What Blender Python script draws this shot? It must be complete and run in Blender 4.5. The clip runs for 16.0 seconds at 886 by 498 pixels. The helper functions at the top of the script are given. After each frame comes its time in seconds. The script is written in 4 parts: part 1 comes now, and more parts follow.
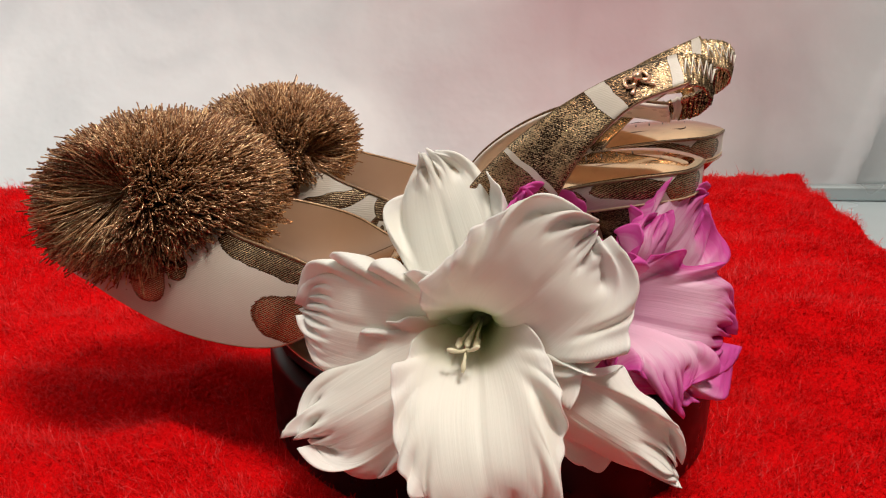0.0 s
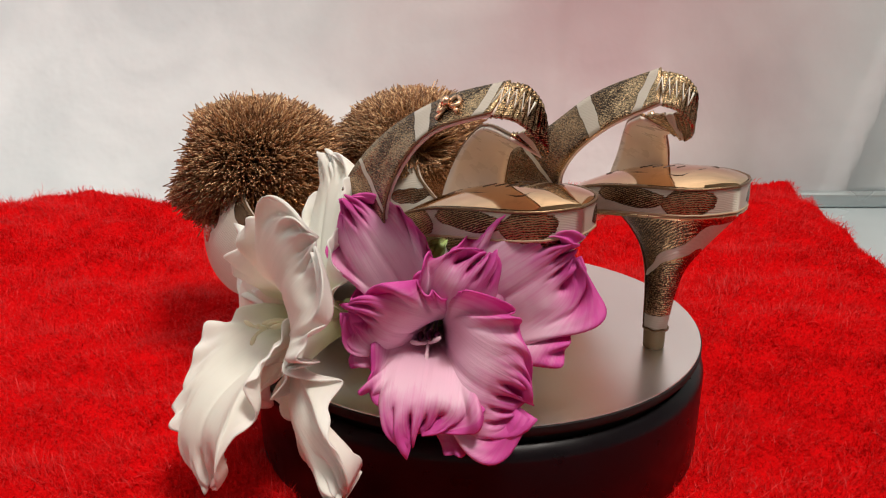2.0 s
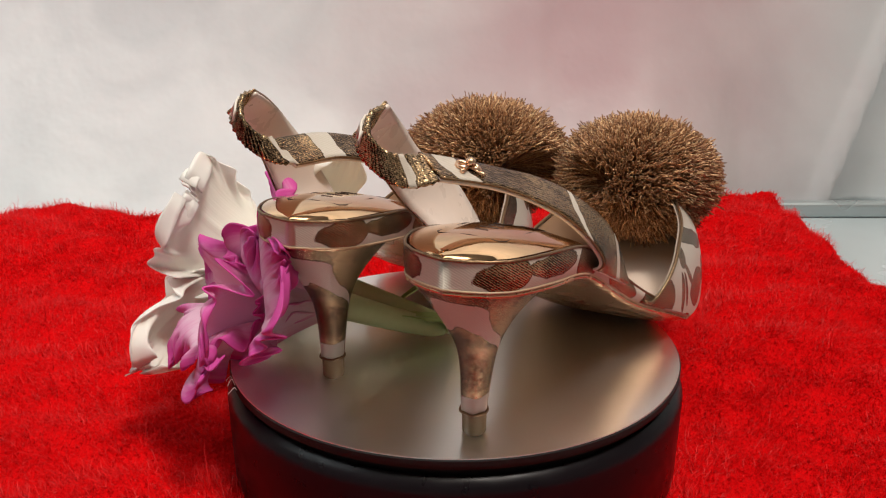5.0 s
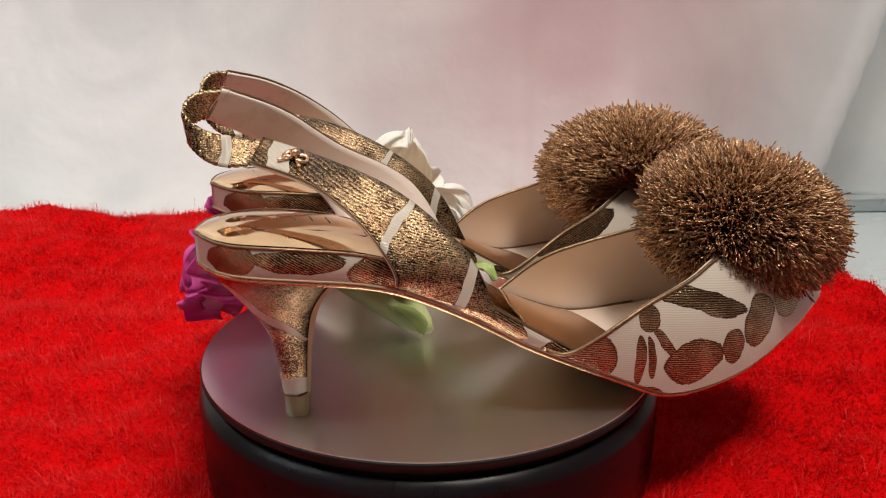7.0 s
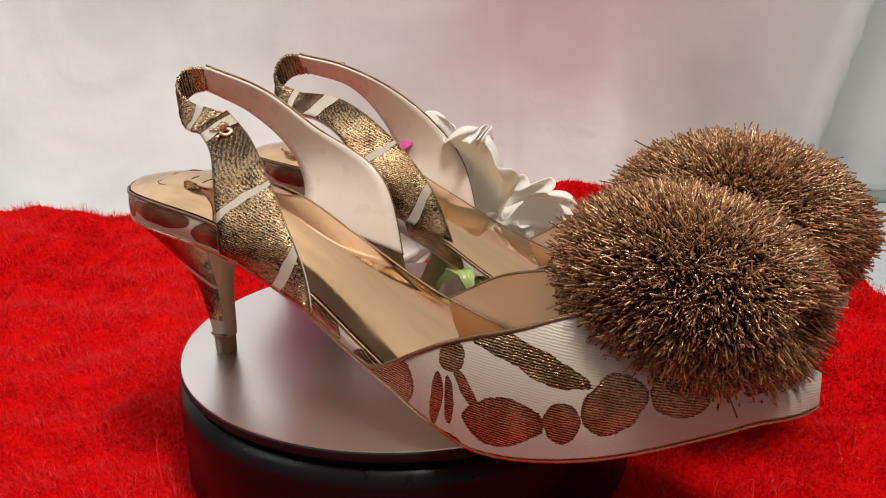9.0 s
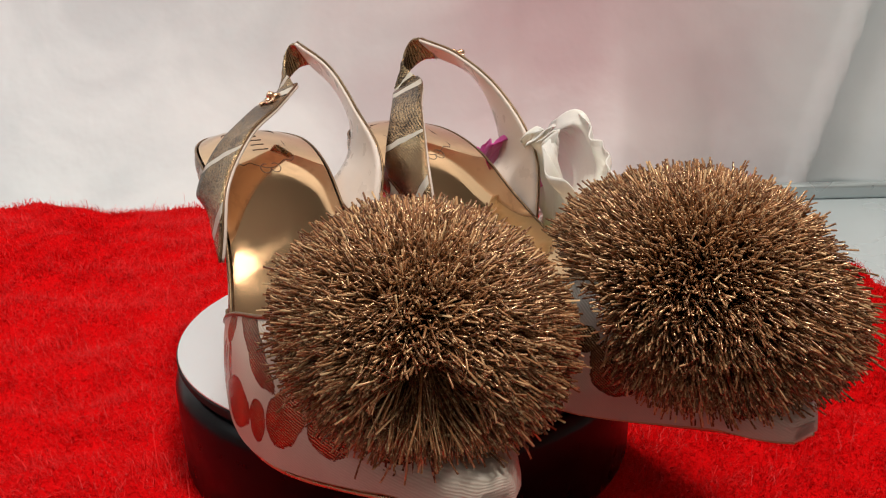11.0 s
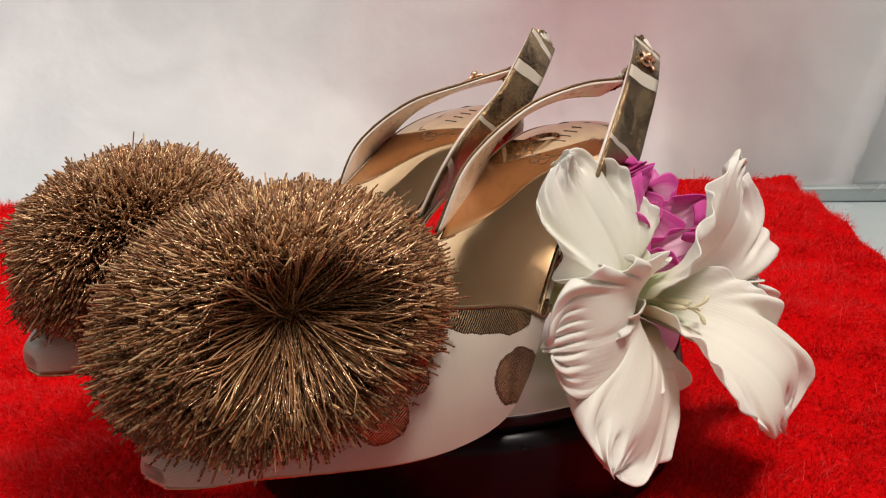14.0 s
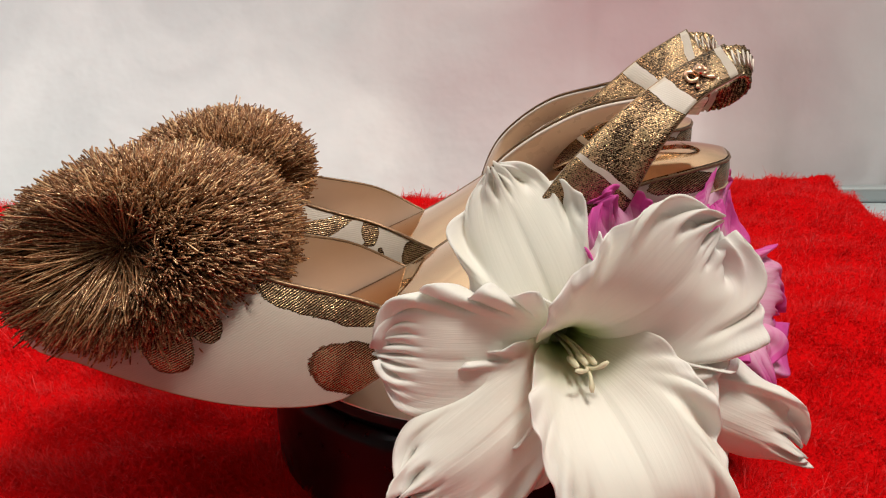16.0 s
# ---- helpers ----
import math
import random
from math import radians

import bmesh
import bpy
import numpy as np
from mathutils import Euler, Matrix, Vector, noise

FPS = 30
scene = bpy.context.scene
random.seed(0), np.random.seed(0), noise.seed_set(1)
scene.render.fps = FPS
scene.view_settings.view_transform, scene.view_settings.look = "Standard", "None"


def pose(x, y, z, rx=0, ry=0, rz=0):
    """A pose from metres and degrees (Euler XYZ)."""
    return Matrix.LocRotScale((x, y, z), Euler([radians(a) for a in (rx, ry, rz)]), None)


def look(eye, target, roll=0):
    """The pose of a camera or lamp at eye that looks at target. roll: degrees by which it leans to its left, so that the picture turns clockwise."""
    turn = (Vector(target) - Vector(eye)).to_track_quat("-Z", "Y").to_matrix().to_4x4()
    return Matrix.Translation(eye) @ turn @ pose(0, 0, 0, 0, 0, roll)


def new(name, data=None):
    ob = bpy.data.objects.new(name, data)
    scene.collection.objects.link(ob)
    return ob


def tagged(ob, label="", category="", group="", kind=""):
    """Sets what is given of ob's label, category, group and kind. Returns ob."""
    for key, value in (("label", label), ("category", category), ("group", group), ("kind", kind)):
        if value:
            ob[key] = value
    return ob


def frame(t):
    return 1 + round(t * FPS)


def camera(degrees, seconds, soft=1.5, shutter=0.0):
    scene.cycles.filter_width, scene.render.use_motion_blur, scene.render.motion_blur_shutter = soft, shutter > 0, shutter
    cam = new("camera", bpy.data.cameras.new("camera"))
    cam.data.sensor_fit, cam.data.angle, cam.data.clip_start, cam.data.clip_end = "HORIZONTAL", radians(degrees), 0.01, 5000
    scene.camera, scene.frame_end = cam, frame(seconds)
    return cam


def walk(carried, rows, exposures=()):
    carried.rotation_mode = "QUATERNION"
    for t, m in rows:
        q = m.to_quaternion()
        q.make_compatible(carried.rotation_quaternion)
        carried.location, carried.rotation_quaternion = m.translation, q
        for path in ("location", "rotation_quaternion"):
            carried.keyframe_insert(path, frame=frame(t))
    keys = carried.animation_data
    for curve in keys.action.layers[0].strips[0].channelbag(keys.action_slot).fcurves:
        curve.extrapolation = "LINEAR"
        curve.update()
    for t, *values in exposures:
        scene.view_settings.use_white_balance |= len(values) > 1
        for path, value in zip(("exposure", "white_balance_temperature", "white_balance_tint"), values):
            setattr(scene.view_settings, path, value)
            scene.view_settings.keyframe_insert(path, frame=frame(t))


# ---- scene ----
# camera: a hand-held phone that drifts a little before the turntable
cam = camera(54.45, 16.0, soft=1.15)
CAMERA_ROWS = [
    (0, -0.0139, -0.3737, 0.2001, -18.44, 1.33, 0.32),
    (0.5, -0.0151, -0.3747, 0.2017, -18.36, 1.36, 0.28),
    (1, -0.0147, -0.3743, 0.2028, -18.35, 1.20, 0.20),
    (1.5, -0.0120, -0.3724, 0.2047, -18.33, 1.08, 0.06),
    (2, -0.0096, -0.3704, 0.2054, -18.17, 1.02, -0.07),
    (2.5, -0.0078, -0.3690, 0.2047, -17.94, 0.80, -0.39),
    (3, -0.0086, -0.3698, 0.2060, -17.66, 0.56, -0.59),
    (3.5, -0.0055, -0.3697, 0.2073, -17.72, 0.47, -0.35),
    (4, -0.0043, -0.3675, 0.2094, -17.76, 0.38, -0.16),
    (6.5, 0.0012, -0.3566, 0.2123, -18.32, 0.06, -0.06),
    (7, 0.0053, -0.3572, 0.2117, -18.20, -0.21, -0.38),
    (7.5, 0.0066, -0.3568, 0.2100, -18.18, -0.50, -0.49),
    (8, 0.0083, -0.3591, 0.2119, -18.31, -0.71, -0.61),
    (8.5, 0.0134, -0.3604, 0.2115, -18.32, -0.33, -0.93),
    (11, 0.0191, -0.3627, 0.2032, -18.05, 0.14, -1.39),
    (11.5, 0.0175, -0.3636, 0.2038, -18.18, 0.47, -1.42),
    (12, 0.0159, -0.3691, 0.2050, -17.89, 0.79, -1.55),
    (12.5, 0.0152, -0.3704, 0.2052, -17.67, 1.10, -1.63),
    (13, 0.0163, -0.3712, 0.2044, -17.86, 1.78, -1.47),
    (13.5, 0.0140, -0.3699, 0.2012, -17.85, 1.99, -1.26),
    (14, 0.0103, -0.3671, 0.1987, -17.88, 2.38, -1.08),
    (14.5, 0.0083, -0.3648, 0.1969, -18.06, 2.74, -1.04),
    (15, 0.0008, -0.3628, 0.1968, -17.93, 3.20, -1.15),
    (15.5, -0.0023, -0.3558, 0.1945, -18.01, 3.39, -1.12),
    (16, -0.0042, -0.3576, 0.1980, -18.03, 3.42, -1.15),
]


def held(x, y, z, pitch, yaw, roll):
    return pose(x, y, z, 0, 0, yaw) @ pose(0, 0, 0, 90 + pitch) @ pose(0, 0, 0, 0, 0, roll)


walk(cam, [(t, held(*row)) for t, *row in CAMERA_ROWS])

PLATE_Z = 0.05          # top of the turning plate above the table cloth's base
TURN = -21.237          # degrees a second, clockwise seen from above

# ---- light ----
world = bpy.data.worlds.new("room_light")
scene.world = world
world.use_nodes = True
world.node_tree.nodes["Background"].inputs[0].default_value = (0.93, 0.95, 1.0, 1)
world.node_tree.nodes["Background"].inputs[1].default_value = 0.20


def area_light(name, eye, target, size, watts, colour, spread=180):
    data = bpy.data.lights.new(name, "AREA")
    data.shape, data.size, data.size_y = "RECTANGLE", size[0], size[1]
    data.energy, data.color, data.spread = watts, colour, radians(spread)
    ob = new(name, data)
    ob.matrix_world = look(eye, target)
    return ob


area_light("spot_panel_light", (0.42, -0.50, 1.74), (0.0, 0.0, 0.05), (0.32, 0.32), 24, (1.0, 0.92, 0.84))
area_light("ceiling_light", (0.05, -0.35, 1.96), (0.05, -0.34, 0.0), (0.9, 0.9), 10.5, (1.0, 0.90, 0.74))
# Unseen cool fill lamp, added to brighten the backdrop's left side.
area_light("left_backdrop_fill", (-0.75, -0.05, 0.85), (-0.45, 0.53, 0.40), (0.6, 0.6), 3.0, (0.88, 0.98, 1.0), 120)


# ---- materials ----
class Nodes:
    """Short hand for a node tree."""

    def __init__(self, name):
        self.mat = bpy.data.materials.new(name)
        self.mat.use_nodes = True
        self.tree = self.mat.node_tree
        self.bsdf = self.tree.nodes["Principled BSDF"]
        self.coords = self.node("ShaderNodeTexCoord").outputs["Object"]

    def node(self, kind, **values):
        n = self.tree.nodes.new(kind)
        for key, value in values.items():
            if key == "operation":
                n.operation = value
            elif key == "blend_type":
                n.blend_type = value
            elif key == "wave_type":
                n.wave_type = value
            elif key == "feature":
                n.feature = value
        return n

    def put(self, socket, value):
        if hasattr(value, "is_linked"):
            self.tree.links.new(value, socket)
        elif isinstance(value, tuple) and len(value) == 3 and socket.type == "RGBA":
            socket.default_value = (*value, 1)
        else:
            socket.default_value = value

    def mapped(self, scale=(1, 1, 1), turn=(0, 0, 0), source=None):
        n = self.node("ShaderNodeMapping")
        self.put(n.inputs["Vector"], source or self.coords)
        n.inputs["Scale"].default_value = scale
        n.inputs["Rotation"].default_value = [radians(a) for a in turn]
        return n.outputs[0]

    def noise(self, scale, detail=3, source=None, distortion=0.0, colour=False):
        n = self.node("ShaderNodeTexNoise")
        self.put(n.inputs["Vector"], source or self.coords)
        n.inputs["Scale"].default_value, n.inputs["Detail"].default_value = scale, detail
        n.inputs["Distortion"].default_value = distortion
        return n.outputs["Color" if colour else "Fac"]

    def wave(self, scale, source=None, distortion=0.0):
        n = self.node("ShaderNodeTexWave")
        self.put(n.inputs["Vector"], source or self.coords)
        n.inputs["Scale"].default_value, n.inputs["Distortion"].default_value = scale, distortion
        return n.outputs["Fac"]

    def ramp(self, fac, *stops):
        n = self.node("ShaderNodeValToRGB")
        self.put(n.inputs[0], fac)
        ramp = n.color_ramp
        while len(ramp.elements) < len(stops):
            ramp.elements.new(0.5)
        for e, (at, value) in zip(ramp.elements, stops):
            e.position = at
            e.color = (*value, 1) if isinstance(value, tuple) else (value, value, value, 1)
        return n.outputs[0]

    def mix(self, fac, a, b, blend="MIX"):
        n = self.node("ShaderNodeMix", blend_type=blend)
        n.data_type = "RGBA"
        n.blend_type = blend
        self.put(n.inputs[0], fac)
        self.put(n.inputs[6], a)
        self.put(n.inputs[7], b)
        return n.outputs[2]

    def math(self, op, a, b=0.0):
        n = self.node("ShaderNodeMath", operation=op)
        self.put(n.inputs[0], a)
        self.put(n.inputs[1], b)
        return n.outputs[0]

    def bump(self, height, strength, distance=0.001, base=None):
        n = self.node("ShaderNodeBump")
        self.put(n.inputs["Height"], height)
        n.inputs["Strength"].default_value, n.inputs["Distance"].default_value = strength, distance
        if base:
            self.put(n.inputs["Normal"], base)
        return n.outputs[0]

    def done(self, **sockets):
        for key, value in sockets.items():
            self.put(self.bsdf.inputs[key.replace("_", " ")], value)
        return self.mat


def brocade(name, turn, motifs, inverse, ribs=430, dark=(0.028, 0.015, 0.010), ribbed=0.22):
    """Ribbed cream cloth with bronze lurex motifs (or bronze cloth with cream motifs); motifs are ovals in the shoe's side view: x, z, half sizes, lean."""
    n = Nodes(name)
    turned = n.mapped((1, 1, 1), turn)
    rib = n.wave(ribs, turned, 3.0)
    stitch = n.noise(1, 2, n.mapped((2800, 600, 600), source=turned))
    fleck = n.noise(1900, 1)
    warp = n.noise(52, 2, colour=True)
    add = n.node("ShaderNodeVectorMath")
    add.operation = "MULTIPLY_ADD"
    n.put(add.inputs[0], warp)
    add.inputs[1].default_value = (0.007, 0.007, 0.007)
    n.put(add.inputs[2], n.coords)
    depth = None
    for x, z, rx, rz, lean in motifs:
        spot = n.node("ShaderNodeMapping")
        spot.vector_type = "TEXTURE"
        n.put(spot.inputs[0], add.outputs[0])
        spot.inputs["Location"].default_value = (x + 0.0035, 0.0035, z + 0.0035)
        spot.inputs["Rotation"].default_value = (0, radians(lean), 0)
        spot.inputs["Scale"].default_value = (rx, 10.0, rz)
        far = n.node("ShaderNodeVectorMath")
        far.operation = "LENGTH"
        n.put(far.inputs[0], spot.outputs[0])
        here = n.math("SUBTRACT", 1.0, far.outputs["Value"])
        depth = here if depth is None else n.math("MAXIMUM", depth, here)
    depth = n.math("ADD", depth, n.math("MULTIPLY", n.math("SUBTRACT", stitch, 0.5), 0.18))
    if inverse:
        depth = n.math("SUBTRACT", 0.0, depth)
    inside = n.math("GREATER_THAN", depth, 0.0)
    outline = n.math("MULTIPLY", inside, n.math("LESS_THAN", depth, 0.09))
    tone = n.math("ADD", n.math("MULTIPLY", n.noise(38, 2, distortion=0.5), 0.8), n.math("MULTIPLY", n.noise(150, 2), 0.25))
    gold = n.mix(n.ramp(tone, (0.38, 0.0), (0.66, 1.0)), (0.34, 0.20, 0.105), (0.76, 0.55, 0.33))
    weave = n.math("ADD", n.math("MULTIPLY", rib, ribbed), n.math("ADD", n.math("MULTIPLY", stitch, 0.35), n.math("MULTIPLY", fleck, 0.65 - ribbed)))
    weave = n.math("ADD", weave, n.math("MULTIPLY", n.math("SUBTRACT", n.ramp(n.noise(46, 1, distortion=0.8), (0.44, 0.0), (0.56, 1.0)), 0.5), 0.09))
    metal = n.mix(n.ramp(weave, (0.435, 0.0), (0.585, 1.0)), dark, gold)
    metal = n.mix(n.math("MULTIPLY", outline, 0.5), metal, (0.045, 0.026, 0.016))
    cream = n.mix(n.noise(70, 3), (0.50, 0.445, 0.38), (0.60, 0.545, 0.47))
    cream = n.mix(n.math("MULTIPLY", rib, 0.42), cream, (0.46, 0.38, 0.31))
    colour = n.mix(inside, cream, metal)
    bump = n.bump(rib, 0.22, 0.0004, n.bump(n.math("MULTIPLY", fleck, inside), 0.55, 0.0006, n.bump(inside, 0.35, 0.0005)))
    rough = n.ramp(inside, (0.0, 0.32), (1.0, 0.26))
    return n.done(Base_Color=colour, Metallic=n.math("MULTIPLY", inside, 0.95), Roughness=rough, Normal=bump)


def plain(name, colour, rough=0.5, metal=0.0, vary=0.15, scale=60, bump=0.1, bump_scale=400, **more):
    n = Nodes(name)
    dark = tuple(c * (1 - vary) for c in colour)
    light = tuple(min(1, c * (1 + vary)) for c in colour)
    base = n.mix(n.noise(scale, 4), dark, light)
    return n.done(Base_Color=base, Metallic=metal, Roughness=n.ramp(n.noise(scale * 2, 3), (0.3, max(0.02, rough - 0.06)), (0.7, min(1, rough + 0.06))),
                  Normal=n.bump(n.noise(bump_scale, 3), bump, 0.0005), **more)


LEFT_TOE = ((0.164, 0.0405, 0.0255, 0.0056, -16), (0.156, 0.0178, 0.0170, 0.0100, -14), (0.2191, 0.0300, 0.0100, 0.0098, -12), (0.2052, 0.0353, 0.0060, 0.0046, -10),
            (0.2545, 0.0340, 0.0077, 0.0081, -20), (0.125, 0.0160, 0.0090, 0.0070, 20))
RIGHT_TOE = ((0.1325, 0.0251, 0.0096, 0.0094, 6), (0.156, 0.0376, 0.0042, 0.0058, -4), (0.1513, 0.0212, 0.0101, 0.0023, 94), (0.1562, 0.0217, 0.0086, 0.0018, 85),
             (0.1619, 0.0275, 0.0072, 0.0021, 56), (0.1813, 0.0395, 0.0220, 0.0041, 16), (0.1745, 0.0183, 0.0132, 0.0083, -2), (0.1932, 0.0206, 0.0063, 0.0075, -5),
             (0.2093, 0.0273, 0.0110, 0.0085, -33), (0.2285, 0.0320, 0.0087, 0.0086, -5), (0.2530, 0.0354, 0.0072, 0.0046, -40), (0.1533, 0.0078, 0.0085, 0.0026, 6))
EDGE_MOTIFS = ((0.010, 0.0705, 0.007, 0.0060, 0), (0.030, 0.0705, 0.015, 0.0042, 5), (0.058, 0.0630, 0.012, 0.0065, 15), (0.096, 0.0430, 0.016, 0.0050, 34), (0.125, 0.0230, 0.012, 0.0060, 30))
STRAP_CREAM = ((0.040, 0.1030, 0.022, 0.0036, -40), (0.088, 0.0570, 0.021, 0.0024, -58), (0.0165, 0.1090, 0.022, 0.0020, -78), (0.066, 0.0780, 0.024, 0.0012, -40))
HEEL_CREAM = ((0.018, 0.0480, 0.0017, 0.0240, -48), (0.031, 0.0130, 0.0200, 0.0034, 0), (0.056, 0.0600, 0.0022, 0.0100, 40))
M_VAMP_LEFT = brocade("brocade_upper_left", (0, 62, 0), LEFT_TOE, False, 430, (0.050, 0.027, 0.017), 0.32)
M_VAMP_RIGHT = brocade("brocade_upper_right", (0, 82, 0), RIGHT_TOE, False, 380, (0.075, 0.038, 0.022), 0.32)
M_BROCADE_EDGE = brocade("brocade_edge", (0, 60, 20), EDGE_MOTIFS, False)
M_BROCADE_STRAP = brocade("brocade_strap", (0, 72, 15), STRAP_CREAM, True, 520, (0.028, 0.015, 0.010), 0.10)
M_BROCADE_HEEL = brocade("brocade_heel", (0, 55, 20), HEEL_CREAM, True, 520, (0.028, 0.015, 0.010), 0.12)
M_LINING = plain("pink_beige_lining", (0.66, 0.53, 0.44), 0.40, vary=0.06, bump=0.15, bump_scale=150, Sheen_Weight=0.2)
M_PEARL = plain("pearly_strap_lining", (0.76, 0.645, 0.575), 0.30, vary=0.07, bump=0.25, bump_scale=90, Sheen_Weight=0.2)
M_STITCH = plain("cream_stitching", (0.80, 0.74, 0.66), 0.5, vary=0.1)
M_INSOLE = plain("rose_gold_insole", (0.80, 0.53, 0.31), 0.08, 1.0, 0.04, 40, 0.03, 60)
M_SOLE = plain("beige_leather_sole", (0.48, 0.33, 0.21), 0.45, vary=0.1)
M_OUTSOLE = plain("gold_leather_sole", (0.66, 0.45, 0.27), 0.26, 0.75, 0.12, 50, 0.08)
M_TIP = plain("tan_heel_tip", (0.24, 0.155, 0.075), 0.35, vary=0.1)
M_PIPING = plain("gold_piping", (0.24, 0.15, 0.085), 0.35, 0.8, 0.5, 900, 0.6, 900)
M_GOLD = plain("rose_gold_metal", (0.84, 0.54, 0.36), 0.22, 1.0, 0.08, 200, 0.1)
M_INK = plain("dark_print", (0.10, 0.06, 0.045), 0.4)
M_BLACK = plain("black_plastic", (0.007, 0.005, 0.007), 0.32, vary=0.2, bump=0.03, bump_scale=900, Specular_IOR_Level=0.22)
M_FELT = plain("dark_gap", (0.006, 0.006, 0.007), 0.8)


def steel():
    n = Nodes("brushed_steel")
    streak = n.noise(1, 4, n.mapped((500, 10, 10)))
    base = n.mix(n.noise(22, 3), (0.92, 0.92, 0.92), (0.97, 0.97, 0.97))
    rough = n.ramp(n.math("ADD", n.math("MULTIPLY", streak, 0.35), n.math("MULTIPLY", n.noise(25, 3), 0.65)), (0.35, 0.29), (0.7, 0.36))
    return n.done(Base_Color=base, Metallic=1.0, Roughness=rough)


M_STEEL = steel()


def thread():
    n = Nodes("taupe_lurex_thread")
    r = n.node("ShaderNodeNewGeometry").outputs["Random Per Island"]
    base = n.ramp(r, (0.0, (0.105, 0.040, 0.016)), (0.5, (0.25, 0.105, 0.045)), (0.86, (0.42, 0.20, 0.088)), (1.0, (0.76, 0.50, 0.27)))
    glint = n.ramp(n.noise(1100, 1), (0.55, 0.0), (0.62, 1.0))
    return n.done(Base_Color=n.mix(n.math("MULTIPLY", glint, 0.60), base, (0.84, 0.60, 0.35)), Metallic=n.math("ADD", n.math("MULTIPLY", glint, 0.6), 0.12), Roughness=0.34, Specular_IOR_Level=0.3)


M_THREAD = thread()


def seen_through(n, made, base, share, relief=None):
    """Lets a share of the light pass through thin fibres and petals."""
    tree = made.node_tree
    out_node = next(k for k in tree.nodes if k.bl_idname == "ShaderNodeOutputMaterial")
    through_light = tree.nodes.new("ShaderNodeBsdfTranslucent")
    both = tree.nodes.new("ShaderNodeMixShader")
    both.inputs[0].default_value = share
    n.put(through_light.inputs["Color"], base)
    if relief:
        n.put(through_light.inputs["Normal"], relief)
    tree.links.new(n.bsdf.outputs[0], both.inputs[1])
    tree.links.new(through_light.outputs[0], both.inputs[2])
    tree.links.new(both.outputs[0], out_node.inputs[0])
    return made


def fur():
    n = Nodes("red_plush_pile")
    r = n.node("ShaderNodeNewGeometry").outputs["Random Per Island"]
    base = n.ramp(r, (0.0, (0.55, 0.002, 0.003)), (0.5, (0.84, 0.004, 0.006)), (0.93, (0.95, 0.010, 0.013)), (1.0, (0.98, 0.07, 0.07)))
    base = n.mix(n.noise(28, 4), n.mix(0.5, base, (0.36, 0.0, 0.002)), base)
    return seen_through(n, n.done(Base_Color=base, Roughness=0.45, Specular_IOR_Level=0.20), base, 0.30)


M_FUR = fur()


def knit():
    """The cloth's knitted ground between the pile."""
    n = Nodes("red_knit_ground")
    rows = n.wave(38, n.mapped((0.25, 1, 1), (0, 0, 84)), 2.5)
    loops = n.wave(60, n.mapped((1, 0.3, 1), (0, 0, 8)), 2.0)
    knot = n.math("MULTIPLY", rows, loops)
    base = n.mix(n.noise(60, 4), (0.42, 0.001, 0.002), (0.78, 0.003, 0.005))
    return n.done(Base_Color=base, Roughness=0.8, Specular_IOR_Level=0.04, Normal=n.bump(knot, 0.15, 0.002, n.bump(n.noise(420, 4), 0.9, 0.002)))


M_CLOTH = knit()


def petal(name, middle, rim, heart, rim_at):
    """u runs along the petal, v across it; both are kept in the UV map."""
    n = Nodes(name)
    uv = n.node("ShaderNodeTexCoord").outputs["UV"]
    split = n.node("ShaderNodeSeparateXYZ")
    n.put(split.inputs[0], uv)
    u, v = split.outputs[0], split.outputs[1]
    side = n.math("MULTIPLY", n.math("ABSOLUTE", n.math("SUBTRACT", v, 0.5)), 2.0)
    out = n.math("MAXIMUM", n.math("POWER", side, 2.0), n.math("POWER", u, 2.2))
    out = n.math("ADD", out, n.math("MULTIPLY", n.math("SUBTRACT", n.noise(90, 3), 0.5), 0.45))
    veins = n.noise(1, 3, n.mapped((2.0, 46, 1), source=uv))
    out = n.math("ADD", out, n.math("MULTIPLY", n.math("SUBTRACT", veins, 0.5), 0.5))
    base = n.mix(n.ramp(out, (rim_at, 0.0), (min(1.0, rim_at + 0.46), 1.0)), middle, rim)
    base = n.mix(n.ramp(u, (0.08, 1.0), (0.36, 0.0)), base, heart)
    base = n.mix(n.math("MULTIPLY", n.ramp(veins, (0.5, 0.0), (0.7, 1.0)), 0.10), base, tuple(c * 0.75 for c in middle))
    relief = n.bump(veins, 0.22, 0.0008, n.bump(n.noise(120, 3), 0.15, 0.0006))
    made = n.done(Base_Color=base, Roughness=0.55, Normal=relief)
    return seen_through(n, made, base, 0.32, relief)


M_WHITE_PETAL = petal("white_petal", (0.985, 0.975, 0.90), (0.985, 0.965, 0.93), (0.55, 0.62, 0.24), 0.6)
M_PINK_PETAL = petal("pink_petal", (0.96, 0.66, 0.82), (0.80, 0.10, 0.48), (0.92, 0.72, 0.70), 0.44)
M_STAMEN = plain("cream_stamen", (0.78, 0.72, 0.50), 0.5, vary=0.08)
M_STAMEN_PINK = plain("pink_white_stamen", (0.80, 0.60, 0.66), 0.5, vary=0.08)
M_ANTHER = plain("dark_violet_anther", (0.12, 0.03, 0.10), 0.6)
M_GREEN = plain("green_stem", (0.36, 0.48, 0.16), 0.4, vary=0.25, scale=50)
M_PALE_GREEN = plain("pale_green_tube", (0.55, 0.62, 0.30), 0.42, vary=0.2, scale=50)


